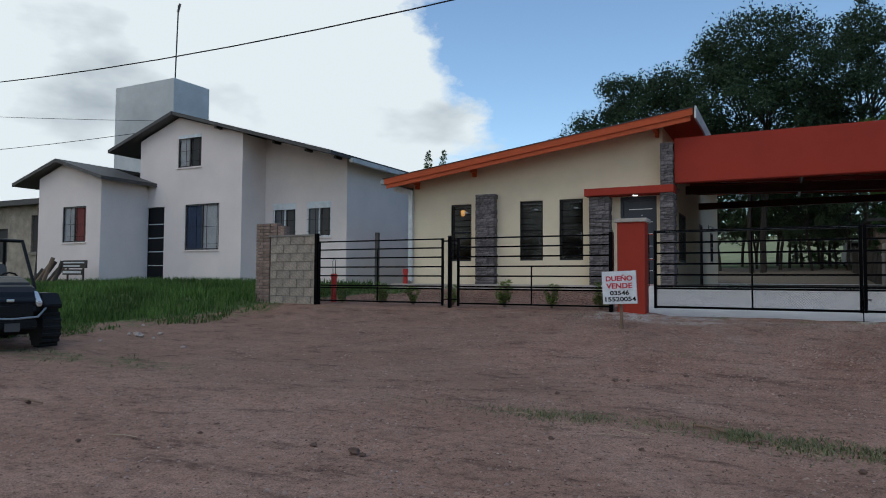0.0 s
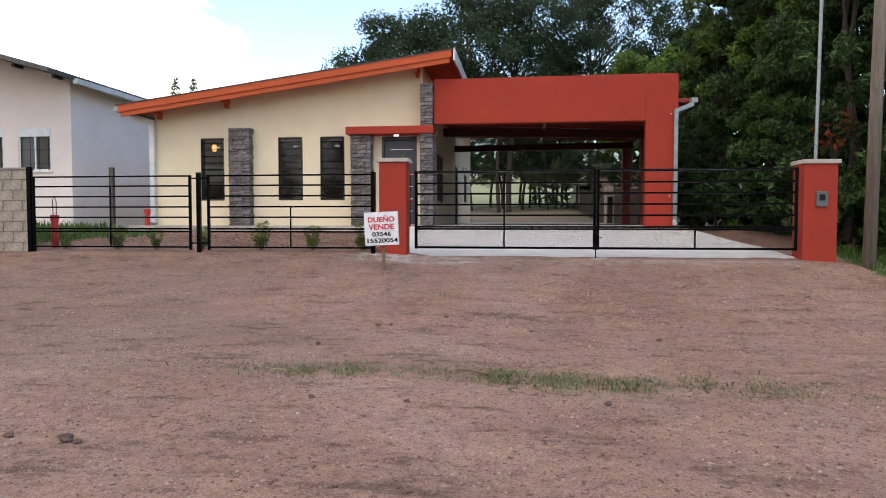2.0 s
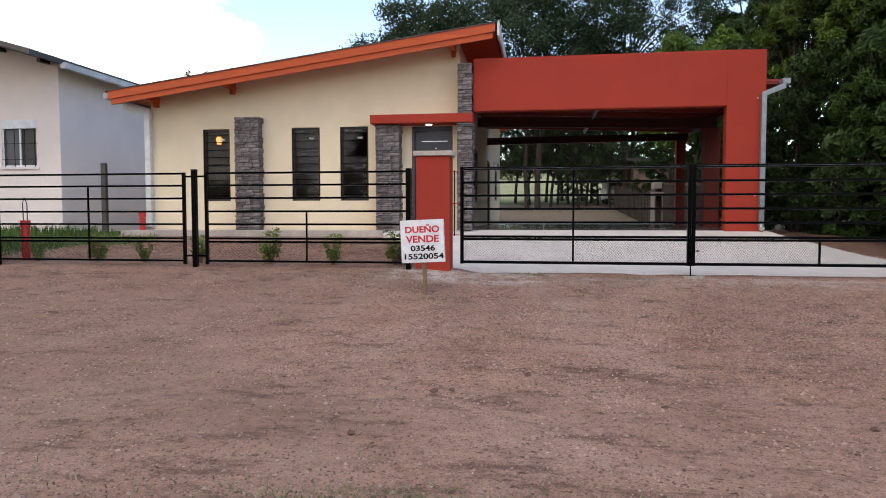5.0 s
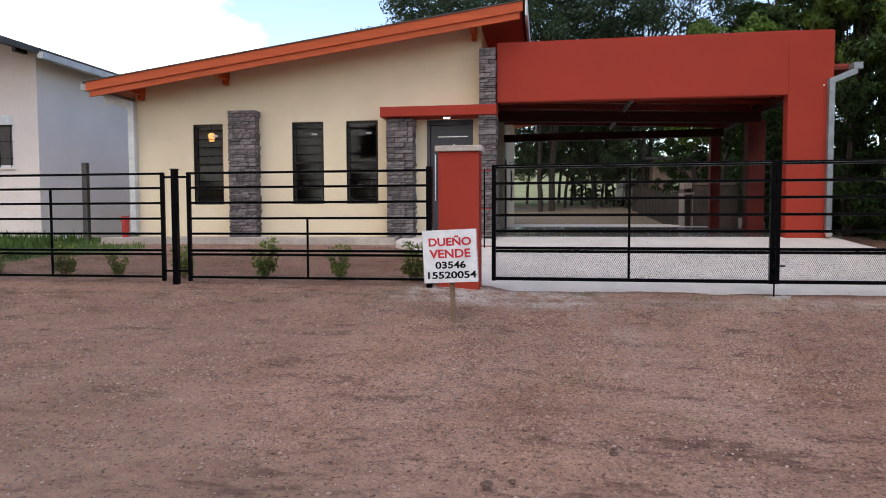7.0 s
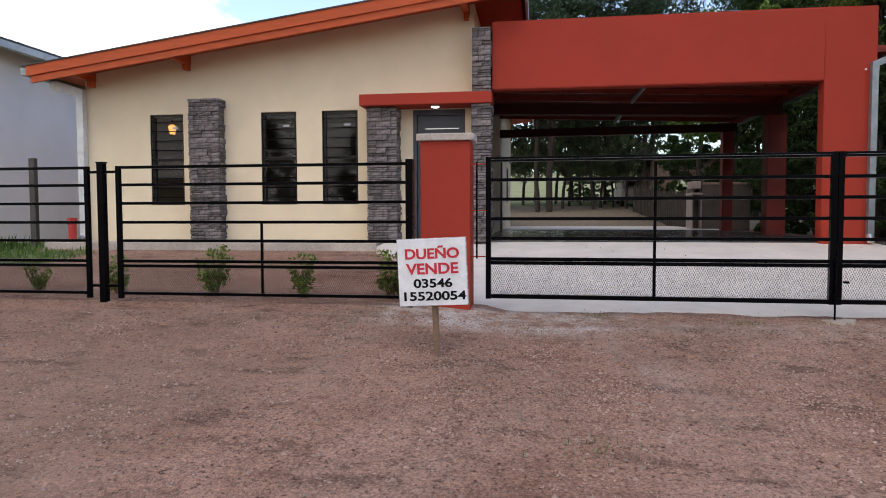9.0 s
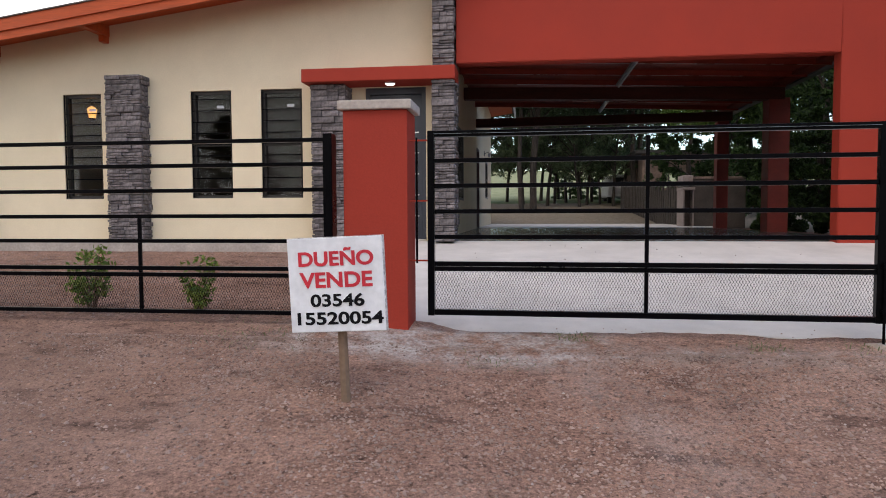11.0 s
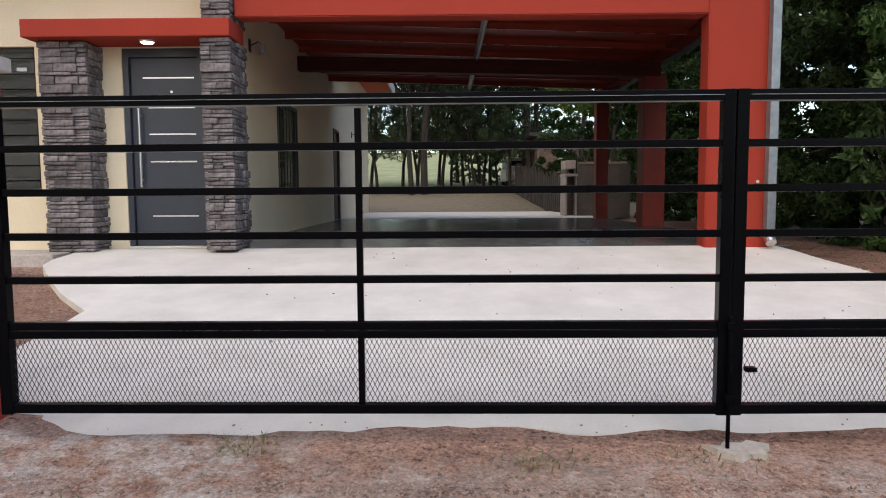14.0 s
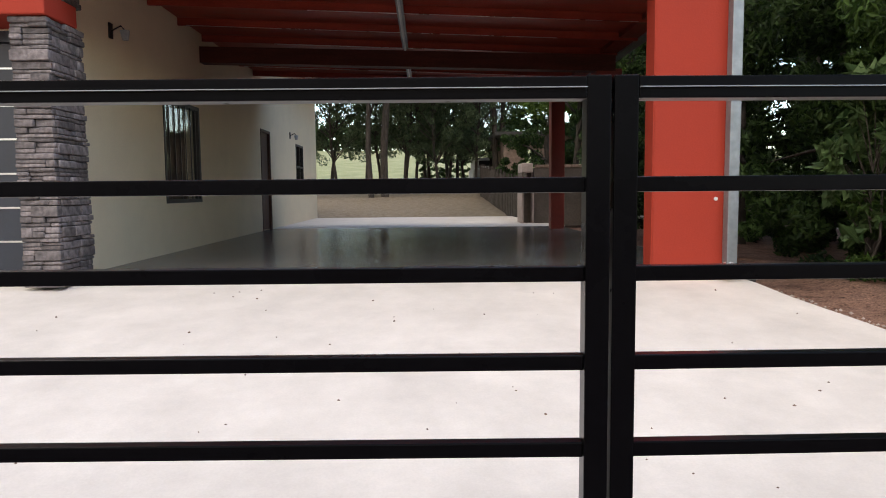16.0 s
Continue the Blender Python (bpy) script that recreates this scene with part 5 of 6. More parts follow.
for s in (-1, 1):
    part("headlight", uprism([(1.2, 0.82), (1.46, 0.64), (1.47, 0.72), (1.24, 0.88)], s * 0.38 - 0.04, s * 0.38 + 0.04, 0.015), STEEL, ub, "clear headlight")
    part("mudguard", uprism([(0.5, 0.7), (0.62, 0.84), (1.2, 0.84), (1.38, 0.66), (1.36, 0.6), (1.18, 0.76), (0.66, 0.76), (0.56, 0.64)], s * 0.6 - 0.13, s * 0.6 + 0.13, 0.015), PLASTIC, ub)
    for x in (0.95, -0.95):
        w = part("wheel", tube([(x, s * 0.5, 0.32), (x, s * 0.76, 0.32)], 0.3, 24), RUBBER, ub)
        part("rim", tube([(x, s * 0.765, 0.32), (x, s * 0.775, 0.32)], 0.17, 16), SHEET, w)
        for k in range(18):
            a = k * math.tau / 18
            cx, cz = x + 0.31 * math.cos(a), 0.32 + 0.31 * math.sin(a)
            bm = bmesh.new()
            add_tube(bm, (cx, s * 0.5, cz), (cx, s * 0.76, cz), 0.028, 0.028, 5)
            part("tread_lug", bm, RUBBER, w)
    part("cage_tube", tube([(0.62, s * 0.58, 0.9), (0.15, s * 0.52, 1.66), (-0.75, s * 0.52, 1.72), (-0.95, s * 0.58, 0.9)], 0.026, 8), PLASTIC, ub)
    part("seat", uprism([(-0.5, 0.62), (0.0, 0.6), (0.0, 0.74), (-0.38, 0.76), (-0.52, 1.3), (-0.64, 1.3)], s * 0.28 - 0.22, s * 0.28 + 0.22, 0.03), SHEET, ub)
part("tub", uprism([(-1.3, 0.4), (0.6, 0.4), (0.6, 0.6), (-0.6, 0.6), (-0.6, 0.95), (-1.4, 0.95)], -0.6, 0.6, 0.03), GREYBODY, ub)
part("roof_bar", tube([(0.15, -0.52, 1.66), (0.15, 0.52, 1.66)], 0.026, 8), PLASTIC, ub)
part("steering_wheel", tube([(0.33 + 0.06 * math.sin(k * math.tau / 12), 0.28 + 0.16 * math.cos(k * math.tau / 12), 1.0 + 0.15 * math.sin(k * math.tau / 12)) for k in range(13)], 0.014, 6), PLASTIC, ub)
ub.matrix_basis = pose(-13.72, -5.33, ground_z(-13.4, -5.4) - 0.01, 0, 0, -14) @ Matrix.Diagonal((1.1, 1.1, 1.12, 1))

# ---- trees, hedge, shrubs, grass ----
rng = np.random.default_rng(7)


def leaf_mesh(name, centres, radii, count, size, material, slim=0.45, droop=0.35):
    """Many small folded leaves scattered in clumps round the given centres."""
    centres, radii = np.asarray(centres, float), np.asarray(radii, float)
    pick = rng.integers(0, len(centres), count)
    d = rng.normal(size=(count, 3))
    d /= np.linalg.norm(d, axis=1)[:, None]
    p = centres[pick] + d * (radii[pick] * rng.uniform(0.15, 1.0, count) ** 0.55)[:, None] * np.array([1, 1, 0.8])
    a = rng.normal(size=(count, 3))
    a[:, 2] -= droop
    a /= np.linalg.norm(a, axis=1)[:, None]
    b = np.cross(a, rng.normal(size=(count, 3)))
    b /= np.linalg.norm(b, axis=1)[:, None]
    n = np.cross(a, b)
    s = size * rng.uniform(0.6, 1.35, count)[:, None]
    v = np.stack([p - a * s * 0.5, p + b * s * slim * 0.5 + n * s * 0.08, p + a * s * 0.5, p - b * s * slim * 0.5 + n * s * 0.08], 1).reshape(-1, 3)
    i = np.arange(count)[:, None] * 4
    f = (i + np.array([0, 1, 2, 3])).tolist()
    me = bpy.data.meshes.new(name)
    me.from_pydata(v.tolist(), [], f)
    me.materials.append(material)
    return me


def tree(at, height, spread, base, trunk_r, leaves, size, material, label, clumps=60, lean=0.0, flat=1.0, category="tree", group="", stems=1, name="tree", slim=0.45, full=False, thick=3, puff=1.0):
    """A tapered trunk with limbs that carry clumps of leaves."""
    t = thing(name, at, label, category, group)
    cz, rz_ = (height + base) / 2, (height - base) / 2
    cs, rr = [], []
    clumps *= thick
    while len(cs) < clumps:
        d = rng.normal(size=3)
        d /= np.linalg.norm(d)
        k = rng.uniform(0.35, 1.0) ** 0.5
        c = np.array([d[0] * spread * k + lean * 0.5, d[1] * spread * k * flat, cz + d[2] * rz_ * k])
        bulge = 0.75 + 0.5 * (0.5 + 0.5 * math.sin(3.1 * d[0] + 2.3 * d[2] * 2 + at[0]))
        c[:2] *= bulge if d[2] > -0.3 else 1
        if full:
            a, k = rng.uniform(0, math.tau), rng.uniform(0.2, 1.0) ** 0.5
            h = rng.uniform(0, 1)
            k *= 1 - 0.75 * max(h - 0.55, 0) / 0.45
            c = np.array([math.cos(a) * spread * k, math.sin(a) * spread * k, base + h * (height - base)])
        cs.append(c)
        rr.append(rng.uniform(0.07, 0.19) * spread * puff)
    bm = bmesh.new()
    for s in range(stems):
        ox, oy = (0, 0) if stems == 1 else (rng.uniform(-0.5, 0.5), rng.uniform(-0.4, 0.4))
        top = Vector((ox * 2 + lean, oy * 2, base + (height - base) * 0.75))
        pts = [Vector((ox, oy, -0.4)).lerp(top, k / 5) + Vector((math.sin(k * 1.3 + at[0]) * 0.1, math.cos(k * 1.7) * 0.1, 0)) * (k > 0) for k in range(6)]
        for k in range(5):
            add_tube(bm, pts[k], pts[k + 1], trunk_r * (1 - 0.16 * k), trunk_r * (1 - 0.16 * (k + 1)), 9, False)
        for c in cs[s::stems][:6 if full else 16]:
            c = Vector(c)
            f = min(max((c.z - 0.25 * spread) / height, 0.3), 0.7)
            start = pts[0].lerp(pts[-1], f)
            mid = start.lerp(c, 0.5) + Vector((0, 0, 0.08 * spread))
            add_tube(bm, start, mid, trunk_r * 0.35, trunk_r * 0.22, 6, False)
            add_tube(bm, mid, c, trunk_r * 0.22, trunk_r * 0.06, 5, False)
    bm_ob = new("trunk", to_mesh("trunk", bm, BARK, True))
    bm_ob.parent = t
    crown = new("crown", leaf_mesh("crown", cs, rr, leaves, size, material, slim))
    crown.parent = t
    return t


def gz(x, y):
    return (x, y, ground_z(x, y) - 0.03)


LEAF_YARD = leaf_mat("yard_tree_foliage", (0.04, 0.07, 0.036), (0.14, 0.185, 0.095))
# big trees behind the cream house and carport
big = tree(gz(-2.5, 27), 13.6, 4.7, 4.6, 0.13, 80000, 0.17, LEAF_BACK, "tall dark green broad-leaved tree behind the house", 90, group="back trees", stems=3, thick=6, puff=1.35)
tree(gz(-8.3, 28), 11.4, 4.1, 4.2, 0.15, 56000, 0.17, LEAF_BACK, "dark green broad-leaved tree behind the house", 60, group="back trees", stems=2, thick=7, puff=1.35)
tree(gz(3.4, 29), 14.4, 3.6, 4.2, 0.15, 40000, 0.17, LEAF_BACK, "tall airy dark green tree behind the carport", 44, group="back trees", stems=2, thick=6, puff=1.4)
# slim trees standing in the back yard
yt = tree(gz(-1.4, 30.5), 8.6, 2.1, 1.3, 0.1, 10500, 0.13, LEAF_YARD, "slim grey-green tree with a bare lower trunk in the back yard", 40, group="yard trees", lean=0.5)
for x, y, r, s in ((0.7, 31.5, 30, 0.95), (-0.2, 34, 130, 1.0), (-2.6, 32.2, 220, 0.9), (-3.6, 35, 60, 1.05), (1.9, 30, 300, 0.85), (0.2, 29.4, 170, 0.8), (-5.0, 31.5, 20, 1.0), (-6.3, 33, 250, 0.95), (1.3, 35, 90, 1.1), (-1.6, 36.5, 330, 1.1), (-4.4, 29.3, 190, 0.85), (2.8, 33, 45, 1.0), (-7.6, 30, 280, 0.9), (-0.9, 33.2, 75, 0.9), (0.9, 37.5, 200, 1.15), (-2.9, 38, 10, 1.1), (2.2, 36.5, 310, 1.0), (-0.4, 39, 140, 1.2), (1.5, 32.2, 240, 0.75)):
    copy_thing(yt, pose(x, y, ground_z(x, y) - 0.03, 0, 0, r) @ Matrix.Diagonal((s, s, s, 1)))
# overgrown trees along the right-hand boundary
h1 = tree(gz(5.4, 3.2), 7.6, 1.75, 0.05, 0.12, 46000, 0.13, LEAF_DARK, "dense dark green tree overgrown down to the ground", 80, group="boundary trees", slim=0.4, full=True)
for x, y, r, s in ((4.9, 6.4, 70, 0.95), (4.9, 9.8, 150, 1.0), (5.0, 13.2, 250, 0.95), (5.2, 17.0, 20, 1.0), (4.2, 23.5, 200, 1.1), (7.2, 26, 100, 1.3), (9.4, 1.6, 120, 1.0), (8.8, 5.5, 310, 1.35), (9.5, 11.5, 200, 1.45), (9.0, 17.5, 90, 1.3), (13.5, 3.5, 40, 1.4), (14.5, 9, 280, 1.6)):
    copy_thing(h1, pose(x, y, ground_z(x, y) - 0.05, 0, 0, r) @ Matrix.Diagonal((s, s, s, 1)))
h2 = tree(gz(7.6, 1.2), 6.4, 1.7, 0.05, 0.1, 34000, 0.14, LEAF_GREEN, "dense mid-green tree overgrown down to the ground", 70, group="boundary trees", slim=0.35, full=True)
for x, y, r, s in ((6.9, 4.9, 130, 1.25), (4.9, 4.7, 40, 0.8), (7.3, 11.2, 210, 1.3), (12.0, 1.5, 300, 1.2)):
    copy_thing(h2, pose(x, y, ground_z(x, y) - 0.05, 0, 0, r) @ Matrix.Diagonal((s, s, s, 1)))
for x, y, r, s in ((0.3, 39, 15, 0.55), (2.3, 38.4, 75, 0.5), (4.3, 39, 160, 0.6), (6.6, 40, 240, 0.65), (-9.5, 41, 20, 0.5)):
    copy_thing(h2, pose(x, y, ground_z(x, y) - 0.05, 0, 0, r) @ Matrix.Diagonal((s * 1.3, s, s, 1)))
tree(gz(6.6, 8.2), 10.2, 2.3, 5.2, 0.16, 15000, 0.2, LEAF_GREEN, "taller green tree rising above the boundary hedge", 40, group="boundary trees", slim=0.35)
tree(gz(11.5, 7.0), 12.5, 3.2, 5.0, 0.2, 20000, 0.2, LEAF_GREEN, "taller green tree rising above the boundary hedge", 50, group="boundary trees", slim=0.35)
conifer = tree(gz(7.5, 24), 13.5, 2.6, 2.0, 0.24, 30000, 0.17, LEAF_DARK, "very dark conifer behind the boundary trees", 80, group="boundary trees", slim=0.2)
tree(gz(3.9, 17.8), 7.3, 3.0, 3.0, 0.12, 26000, 0.16, LEAF_BRIGHT, "bright yellow-green tree behind the carport", 36, group="boundary trees")
tree(gz(4.4, 9.0), 6.2, 1.4, 3.1, 0.06, 7000, 0.18, LEAF_BRIGHT, "bright yellow-green new shoots beside the carport", 22, group="boundary trees", slim=0.3)
tree(gz(5.3, 6.2), 8.2, 2.1, 3.9, 0.06, 9000, 0.2, LEAF_BRIGHT, "bright yellow-green new shoots above the hedge", 22, group="boundary trees", slim=0.3)
tree(gz(5.4, 0.9), 2.5, 1.0, 0.1, 0.04, 3500, 0.15, LEAF_GREEN, "leafy green bush by the gate pillar", 26, category="bush", group="verge bushes", name="bush")
tree(gz(7.2, 0.2), 1.7, 1.1, 0.0, 0.03, 3500, 0.14, LEAF_GREEN, "leafy green bush on the verge", 26, category="bush", group="verge bushes", name="bush")
tree(gz(4.45, 2.9), 2.0, 0.7, 0.1, 0.03, 2200, 0.16, LEAF_CANNA, "broad-leaved light green bush beside the driveway", 22, category="bush", group="verge bushes", name="bush", slim=0.6)
tree(gz(3.75, 4.75), 2.15, 0.42, 0.35, 0.02, 520, 0.24, LEAF_CANNA, "broad-leaved light green bush between driveway and hedge", 14, category="bush", group="verge bushes", name="bush", slim=0.5)
tree(gz(4.15, 1.5), 1.6, 0.45, 0.1, 0.02, 600, 0.22, LEAF_CANNA, "broad-leaved light green bush beside the driveway", 12, category="bush", group="verge bushes", name="bush", slim=0.6)
tree(gz(4.75, 2.2), 2.8, 0.4, 1.9, 0.02, 260, 0.12, LEAF_FLOWER, "shrub with rusty red leaves beside the driveway", 10, category="bush", group="verge bushes", name="bush")
# slim poplars far behind
pop = tree(gz(-40, 60), 13.1, 0.9, 3, 0.1, 2600, 0.2, LEAF_YARD, "slender airy far-off poplar tree", 40, group="far poplars", puff=1.5, thick=6, full=True)
copy_thing(pop, pose(-38.4, 61, ground_z(-37, 61), 0, 0, 90))
# trees across the street, behind the walker
for x, y, r, s in ((-14, -30, 10, 0.8), (-5, -33, 100, 0.9), (4, -30, 200, 0.8), (13, -34, 300, 0.95), (-24, -34, 50, 0.9)):
    copy_thing(h1, pose(x, y, ground_z(x, y), 0, 0, r) @ Matrix.Diagonal((2.2 * s, 2.2 * s, 1.3 * s, 1)))
# far woods beyond the meadow
cs, rr = [], []
for k in range(260):
    x = rng.uniform(-90, 60)
    y = 150 + rng.uniform(-8, 14)
    cs.append((x, y, ground_z(x, y) + rng.uniform(0.5, 5.5)))
    rr.append(rng.uniform(1.4, 3.0))
tagged(new("far_woods", leaf_mesh("far_woods", cs, rr, 26000, 0.9, LEAF_GREEN)), "hazy green line of woods beyond the meadow", "woods", kind="stuff")

# young shrubs along the fence
sh = None
for k, x in enumerate((-10.1, -9.08, -8.22, -7.27, -6.15, -5.14, -4.18)):
    s = (0.9, 1.15, 0.95, 1.05, 1.3, 1.1, 1.2)[k]
    z = ground_z(x, 0.42) - 0.01
    if sh is None:
        sh = thing("young_shrub", (x, 0.42, z), "young green shrub planted in bare soil along the fence", "shrub", "fence shrubs")
        bm = bmesh.new()
        tips = []
        for j in range(11):
            a = j * 2.4
            tip = Vector((0.13 * math.cos(a) * rng.uniform(0.4, 1), 0.13 * math.sin(a) * rng.uniform(0.4, 1), rng.uniform(0.16, 0.44)))
            add_tube(bm, (0, 0, -0.05), tip * 0.5 + Vector((0, 0, 0.02)), 0.006, 0.004, 5)
            add_tube(bm, tip * 0.5 + Vector((0, 0, 0.02)), tip, 0.004, 0.002, 5)
            tips += [tip, tip * 0.75, tip * 0.5]
        st = new("stem", to_mesh("stem", bm, TWIG))
        st.parent = sh
        lv = new("foliage", leaf_mesh("foliage", [tuple(v) for v in tips], [0.06] * len(tips), 620, 0.042, LEAF_SHRUB, 0.5, -0.4))
        lv.parent = sh
        sh.scale = (s, s, s)
    else:
        copy_thing(sh, pose(x, 0.42 + 0.05 * math.sin(k * 2), z, 0, 0, k * 67) @ Matrix.Diagonal((s / 0.9, s / 0.9, s / 0.9, 1)))


def blades(name, spots, tall, material, label, wide=0.008, fade=False):
    """Grass as bent blades, three corners wide at the foot."""
    n = len(spots)
    p = np.asarray(spots, float)
    a = rng.uniform(0, math.tau, n)
    h = tall * rng.uniform(0.4, 1.2, n)
    if fade:
        h *= np.array([0.3 + 0.7 * soft(grassy(x, y) + 0.3 * noise.noise((x, y, 6)), 0.4, 1.0) + 0.45 * max(noise.noise((x * 1.7, y * 1.7, 8)), 0) for x, y, z in spots])
    lean = (rng.uniform(0.1, 0.7, n) if tall > 0.05 else rng.uniform(0.6, 3.0, n)) * h
    dx, dy = np.cos(a), np.sin(a)
    w = wide * rng.uniform(0.6, 1.4, n)
    v = np.stack([p + np.stack([-dy * w, dx * w, 0 * w - 0.01], 1), p + np.stack([dy * w, -dx * w, 0 * w - 0.01], 1),
                  p + np.stack([dx * lean * 0.4 + dy * w * 0.7, dy * lean * 0.4 - dx * w * 0.7, h * 0.6], 1), p + np.stack([dx * lean * 0.4 - dy * w * 0.7, dy * lean * 0.4 + dx * w * 0.7, h * 0.6], 1),
                  p + np.stack([dx * lean, dy * lean, h], 1)], 1).reshape(-1, 3)
    f = []
    for k in range(n):
        f += [(5 * k, 5 * k + 1, 5 * k + 2, 5 * k + 3), (5 * k + 3, 5 * k + 2, 5 * k + 4)]
    me = bpy.data.meshes.new(name)
    me.from_pydata(v.tolist(), [], f)
    me.materials.append(material)
    return tagged(new(name, me), label, "grass", kind="stuff")


def scatter(x0, x1, y0, y1, n, need):
    got = []
    while len(got) < n:
        x, y = rng.uniform(x0, x1), rng.uniform(y0, y1)
        g = grassy(x, y) + 0.35 * noise.noise((x * 1.3, y * 1.3, 3)) + 0.25 * noise.noise((x * 5, y * 5, 9))
        if g > need:
            got.append((x, y, ground_z(x, y)))
    return got


blades("lawn_grass", scatter(-27, -11.6, -5, 4.5, 42000, 0.42), 0.2, GRASS, "unmown green grass before the white house", 0.011, True)
blades("moss_grass", scatter(-16, -9, -7, 0, 5000, 0.4), 0.035, DRYGRASS, "thin dull green grass at the lawn's edge", 0.006)
blades("verge_grass", scatter(3.9, 9, -3, 3, 6000, 0.45), 0.14, GRASS, "short green grass on the verge by the pole")
blades("plot_grass", scatter(-14, -8, 0.6, 4.4, 2600, 0.45), 0.1, GRASS, "short green grass between the two houses")
# tufts between the wheel tracks, some dense and some thin
spots = []
tufts = [(-4.6, 40), (-4.1, 30), (-3.58, 90), (-3.3, 60), (-3.01, 300), (-2.61, 520), (-2.25, 200), (-1.88, 200), (-1.43, 460), (-1.2, 120), (-0.97, 560), (-0.59, 360), (-0.33, 220), (0.1, 160), (0.6, 240), (1.1, 90), (1.7, 200), (2.5, 120), (3.4, 160)]
for tx, n in tufts:
    ty, wide = track_y(tx) + rng.normal(0, 0.07), rng.uniform(0.1, 0.17)
    for px, py in zip(rng.normal(tx, wide, n), rng.normal(ty, wide * 1.2, n)):
        spots.append((px, py, ground_z(px, py)))
for k in range(500):
    px = rng.uniform(-6, 5)
    py = track_y(px) + rng.normal(-0.1, 0.3)
    spots.append((px, py, ground_z(px, py)))
blades("track_grass", spots, 0.028, DRYGRASS, "worn tufts of grass between the wheel tracks of the dirt road", 0.004)
spots = [(px, py, ground_z(px, py)) for cx, cy, n, w in ((-1.57, -3.32, 60, 0.05), (-2.09, 0.03, 130, 0.09), (-0.81, -0.11, 70, 0.09), (-2.6, -0.5, 60, 0.14), (-0.1, -0.1, 50, 0.12), (-4.4, -0.2, 160, 0.25), (-2.3, -2.6, 60, 0.15)) for px, py in zip(rng.normal(cx, w, n), rng.normal(cy, w * 0.6, n))]
blades("dry_tufts", spots, 0.03, DRYGRASS, "small dry tufts of grass in the dirt before the gate", 0.003)

# ---- gravel and litter on the dirt ----


def pebbles(name, spots, lo, hi, material, label):
    base = np.array([(1, 0, 0), (0, 1, 0), (-1, 0, 0), (0, -1, 0), (0, 0, 0.7), (0, 0, -0.7)])
    tri = np.array([(0, 1, 4), (1, 2, 4), (2, 3, 4), (3, 0, 4), (1, 0, 5), (2, 1, 5), (3, 2, 5), (0, 3, 5)])
    n = len(spots)
    v = base[None] * (rng.uniform(lo, hi, (n, 1, 1)) * rng.uniform(0.6, 1.3, (n, 6, 1)))
    a = rng.uniform(0, math.tau, n)
    c, s = np.cos(a)[:, None], np.sin(a)[:, None]
    v = np.stack([v[:, :, 0] * c - v[:, :, 1] * s, v[:, :, 0] * s + v[:, :, 1] * c, v[:, :, 2]], 2) + np.asarray(spots)[:, None]
    f = (tri[None] + (np.arange(n) * 6)[:, None, None]).reshape(-1, 3)
    me = bpy.data.meshes.new(name)
    me.from_pydata(v.reshape(-1, 3).tolist(), [], f.tolist())
    me.materials.append(material)
    return tagged(new(name, me), label, "gravel", kind="stuff")


def dirt_spots(n, x0, x1, y0, y1, clump, near=1.3):
    got = []
    while len(got) < n:
        x, y = rng.uniform(x0, x1), y1 - (y1 - y0) * rng.uniform(0, 1) ** near
        if noise.noise((x * 0.9, y * 0.9, 1)) + 0.5 * noise.noise((x * 3, y * 3, 2)) > rng.uniform(-0.6, 0.6) * clump:
            got.append((x, y, ground_z(x, y) + noise.noise((x * 0.7, y * 1.3, 0)) * 0.03 * (0.25 if y > -0.9 else 1) + noise.noise((x * 2.3, y * 2.3, 5)) * 0.018 * (0.25 if y > -0.9 else 1) + 0.001))
    return got


WHITEPEB = mat("pale_pebbles", (0.4, 0.33, 0.285), 0.9, grain=15, vary=0.2, stain=0.3)
DARKPEB = mat("dark_clods", (0.165, 0.1, 0.076), 0.95, grain=15, vary=0.3, stain=0.3)
pebbles("gravel", dirt_spots(30000, -7, 4.5, -8.0, -0.25, 1, 2.0), 0.003, 0.01, PEBBLE, "fine gravel strewn over the dirt")
pebbles("pale_gravel", dirt_spots(1100, -9, 6, -9.5, -0.3, 1.6), 0.003, 0.012, WHITEPEB, "pale pebbles strewn over the dirt")
pebbles("dirt_clods", dirt_spots(13000, -12, 7, -7.5, -0.3, 1.8, 1.6), 0.004, 0.013, DARKPEB, "small dark clods of earth on the bank")
pebbles("road_clods", dirt_spots(5200, -12, 7, -11, -4.0, 2.2), 0.003, 0.014, DARKPEB, "small dark clods of earth on the dirt road")
pebbles("earth_crumbs", dirt_spots(9000, -9, 6, -9.5, -0.4, 2.6, 1.4), 0.006, 0.02, PEBBLE, "crumbs of reddish earth strewn over the road")
pebbles("gate_gravel", dirt_spots(9000, -4.5, 3, -2.6, -0.15, 1.5, 1.0), 0.004, 0.013, PEBBLE, "loose reddish gravel on the bank before the gate")
pebbles("soil_clods", [(x, y, ground_z(x, y)) for x, y in zip(rng.uniform(-10.3, -3.9, 2500), rng.uniform(0.05, 3.9, 2500))], 0.006, 0.022, PEBBLE, "clods in the bare soil bed behind the fence")
pebbles("driveway_grit", [(x, y, slab_z(y) + 0.002) for x, y in zip(rng.uniform(-3.1, 2.4, 60), rng.uniform(0.4, 4.2, 60))], 0.004, 0.011, DARKPEB, "bits of grit and dry leaf on the concrete driveway")
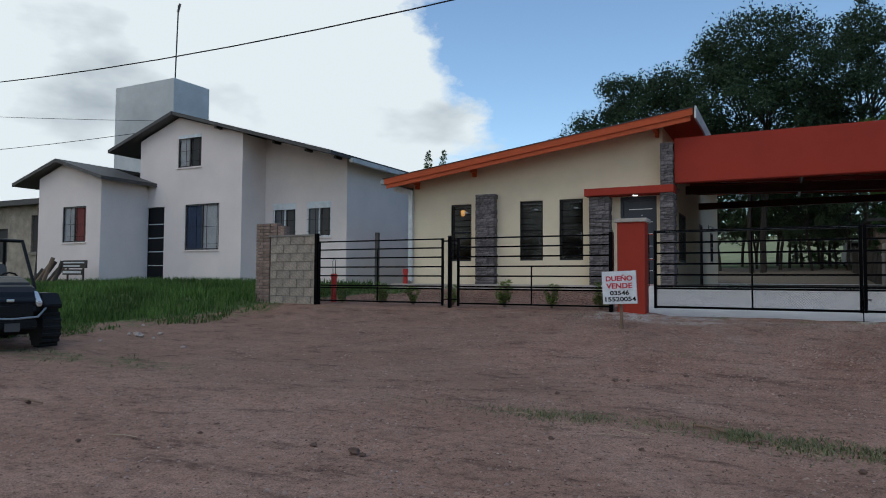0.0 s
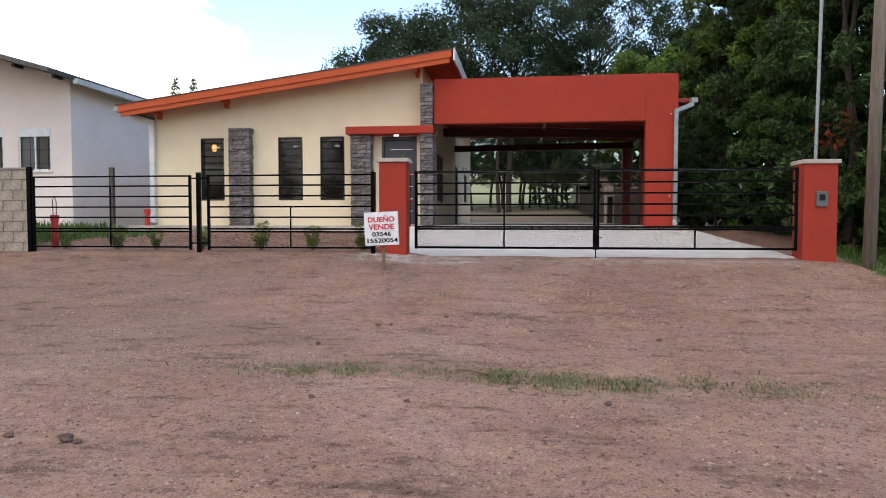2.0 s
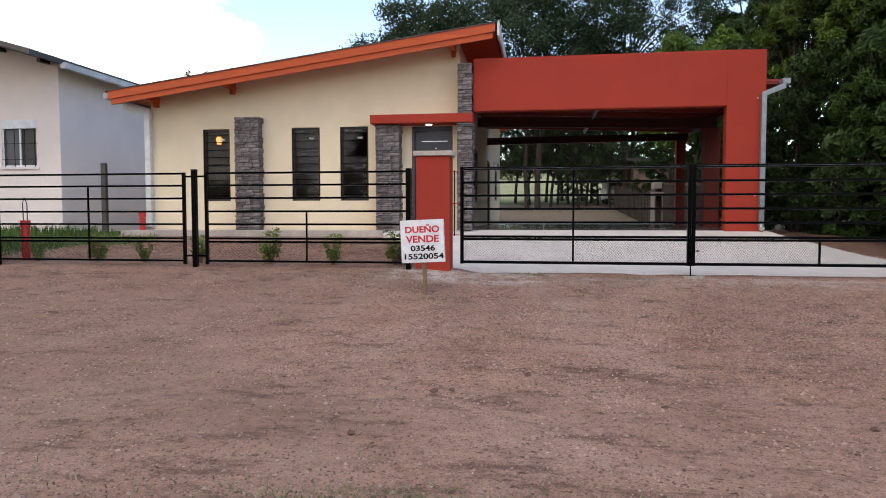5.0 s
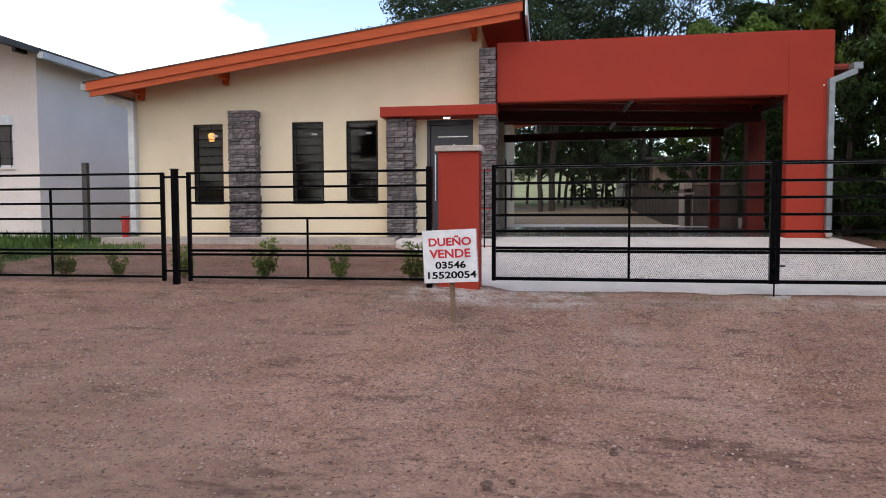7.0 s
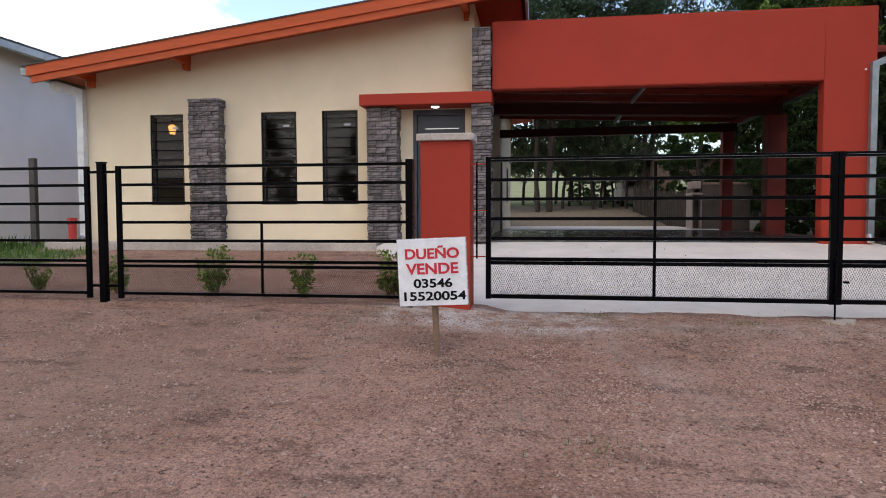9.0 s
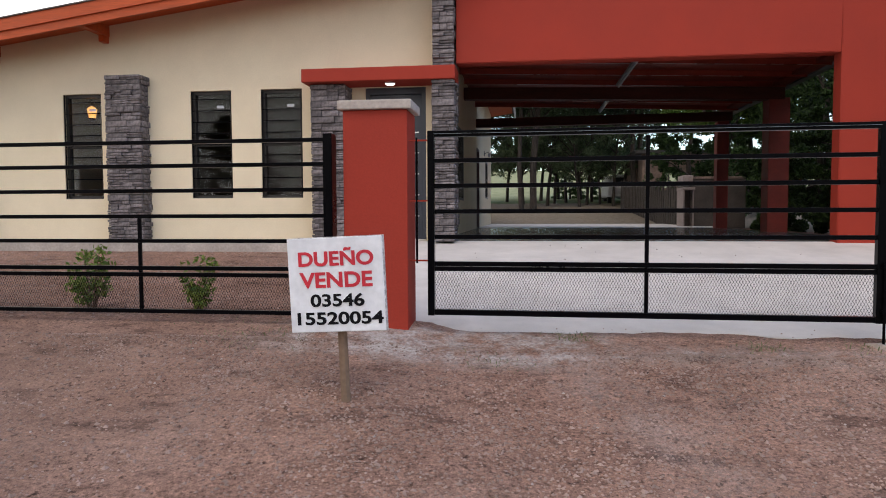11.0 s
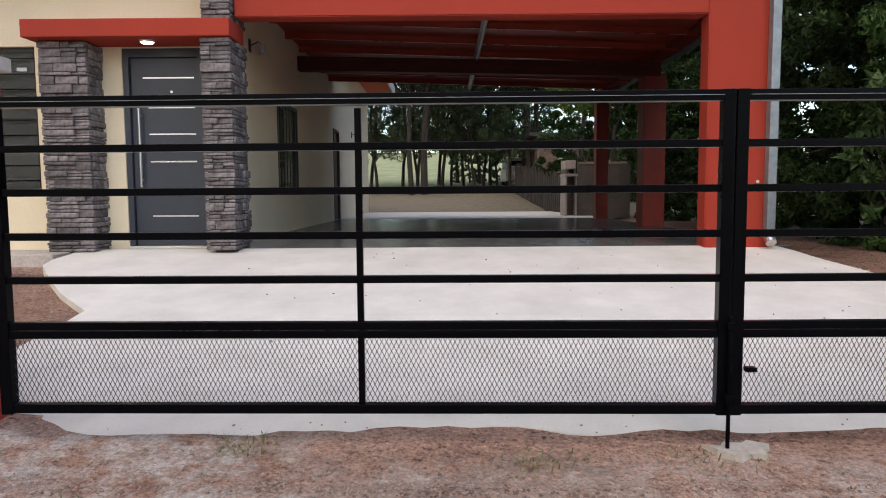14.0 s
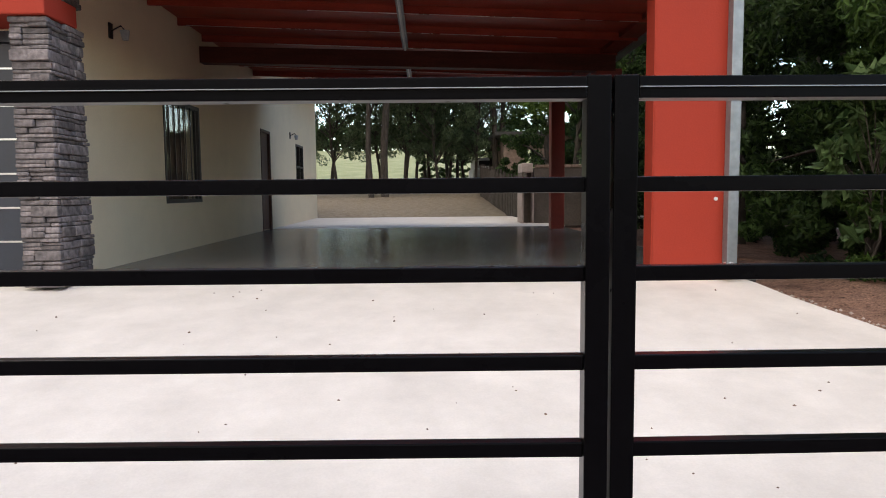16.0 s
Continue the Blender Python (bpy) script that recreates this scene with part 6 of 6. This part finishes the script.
pebbles("slab_edge_grit", [(x, y, max(ground_z(x, y), slab_z(y) if y > 0.17 else -9) + 0.002) for x, y in zip(rng.uniform(-3.3, 3.2, 500), rng.normal(0.02, 0.09, 500))], 0.003, 0.009, PEBBLE, "grit along the ragged front edge of the driveway")
pebbles("bed_edge_rubble", [(drive_edge(y) + d, y, ground_z(drive_edge(y) + d, y) + 0.06) for d, y in zip(rng.uniform(0.0, 0.4, 500) ** 1.5 + 0.03, rng.uniform(0.4, 4.3, 500))], 0.005, 0.02, WHITEPEB, "pale rubble along the driveway's edge")


def lump(x, y, r, material, name, label, category, group, seed):
    """An uneven lump of stone or earth half sunk in the ground."""
    z = ground_z(x, y)
    st = thing(name, (x, y, z), label, category, group)
    bm = bmesh.new()
    bmesh.ops.create_icosphere(bm, subdivisions=2, radius=r)
    for v in bm.verts:
        v.co = v.co * (0.85 + 0.5 * noise.noise(v.co / r * 1.3 + Vector((seed, 0, 0)))) 
        v.co = Vector((v.co.x * 1.25, v.co.y, v.co.z * 0.75)) + Vector((x, y, z + r * 0.35))
    part("rock", bm, material, st)


for k, (x, y, r) in enumerate(((-12.04, -3.43, 0.07), (-11.85, -3.5, 0.05), (-11.71, -3.2, 0.05), (-12.13, -4.14, 0.03), (-9.92, -4.25, 0.045), (-12.3, -3.4, 0.04), (-11.4, -3.6, 0.03), (-12.9, -2.6, 0.04))):
    lump(x, y, r, WHITEPEB, "loose_stone", "pale loose stone lying on the verge", "stone", "verge stones", k)
CLOD = mat("dark_earth_clod", (0.12, 0.073, 0.054), 0.95, grain=40, vary=0.4, stain=0.3, bump=0.8, depth=0.01)
for k, (x, y, r) in enumerate(((-3.85, -8.15, 0.04), (-3.76, -8.18, 0.022), (-4.23, -8.13, 0.028), (-5.36, -7.97, 0.028), (-5.28, -8.23, 0.02), (-5.93, -8.82, 0.02), (-2.72, -7.14, 0.022), (-2.03, -7.17, 0.02), (-0.67, -7.08, 0.022), (-3.25, -5.29, 0.025), (-1.15, -4.52, 0.025), (-2.85, -4.35, 0.03), (-2.72, -4.3, 0.022), (-2.14, -3.88, 0.025), (-7.8, -8.07, 0.035), (0.11, -4.79, 0.025))):
    lump(x, y, r, CLOD, "earth_clod", "dark clod of dry earth on the dirt road", "clod", "earth clods", k)


def stick(pts, r, material, name, label):
    rows = [(x, y, ground_z(x, y) + h) for x, y, h in pts]
    tw = thing(name, rows[0], label, "twig", "fallen twigs")
    part("stick", tube(rows, r, 6, 0.7), material, tw)


stick([(-1.77, -6.26, 0.02), (-1.66, -6.32, 0.03), (-1.53, -6.4, 0.02)], 0.012, TWIG, "fallen_branch", "short dry branch lying across the grass strip")
stick([(-1.62, -6.3, 0.02), (-1.55, -6.33, 0.045), (-1.49, -6.31, 0.03)], 0.007, TWIG, "fallen_branch", "forked dry twig beside the branch")
stick([(-1.34, -6.63, 0.012), (-1.28, -6.59, 0.03), (-1.22, -6.55, 0.012)], 0.009, TWIG, "fallen_branch", "short crooked piece of dry wood")
stick([(-0.26, -4.22, 0.01), (-0.18, -4.29, 0.02), (-0.1, -4.33, 0.01)], 0.008, TWIG, "fallen_branch", "thin crooked dry branch on the dirt")
stick([(-7.95, -8.02, 0.01), (-7.8, -8.07, 0.03), (-7.6, -8.05, 0.01)], 0.012, TWIG, "fallen_branch", "thin crooked dry branch on the dirt")
for x0, y0, x1, y1 in ((-2.42, -6.85, -2.22, -6.86), (-2.3, -6.63, -2.04, -6.74), (-2.85, -6.9, -2.8, -6.82), (-3.3, -6.4, -3.15, -6.42), (-1.0, -6.8, -0.9, -6.78), (-2.0, -6.55, -1.85, -6.52), (-5.9, -8.6, -5.6, -8.55)):
    stick([(x0, y0, 0.01), ((x0 + x1) / 2, (y0 + y1) / 2 + 0.01, 0.014), (x1, y1, 0.008)], 0.004, STRAW, "dry_straw", "pale dry straw lying on the dirt road")
for k in range(16):
    x, y, a = rng.uniform(-9, 4), rng.uniform(-9, -1.2), rng.uniform(0, 6.3)
    n = rng.uniform(0.03, 0.1)
    stick([(x, y, 0.012), (x + n * math.cos(a), y + n * math.sin(a), 0.02), (x + 1.7 * n * math.cos(a + 0.3), y + 1.7 * n * math.sin(a + 0.3), 0.012)], 0.004, TWIG, "fallen_twig", "dry brown twig lying on the dirt")

# ---- carport tiles ----
for j in range(12):
    for i in range(9):
        x, y = -3.72 + i * 0.69, 4.44 + j * 0.72
        piece("tile", carport_floor, x + 0.001, x + 0.689, y + 0.001, y + 0.719, FLOOR - 0.02, FLOOR, TILE, 0.002)
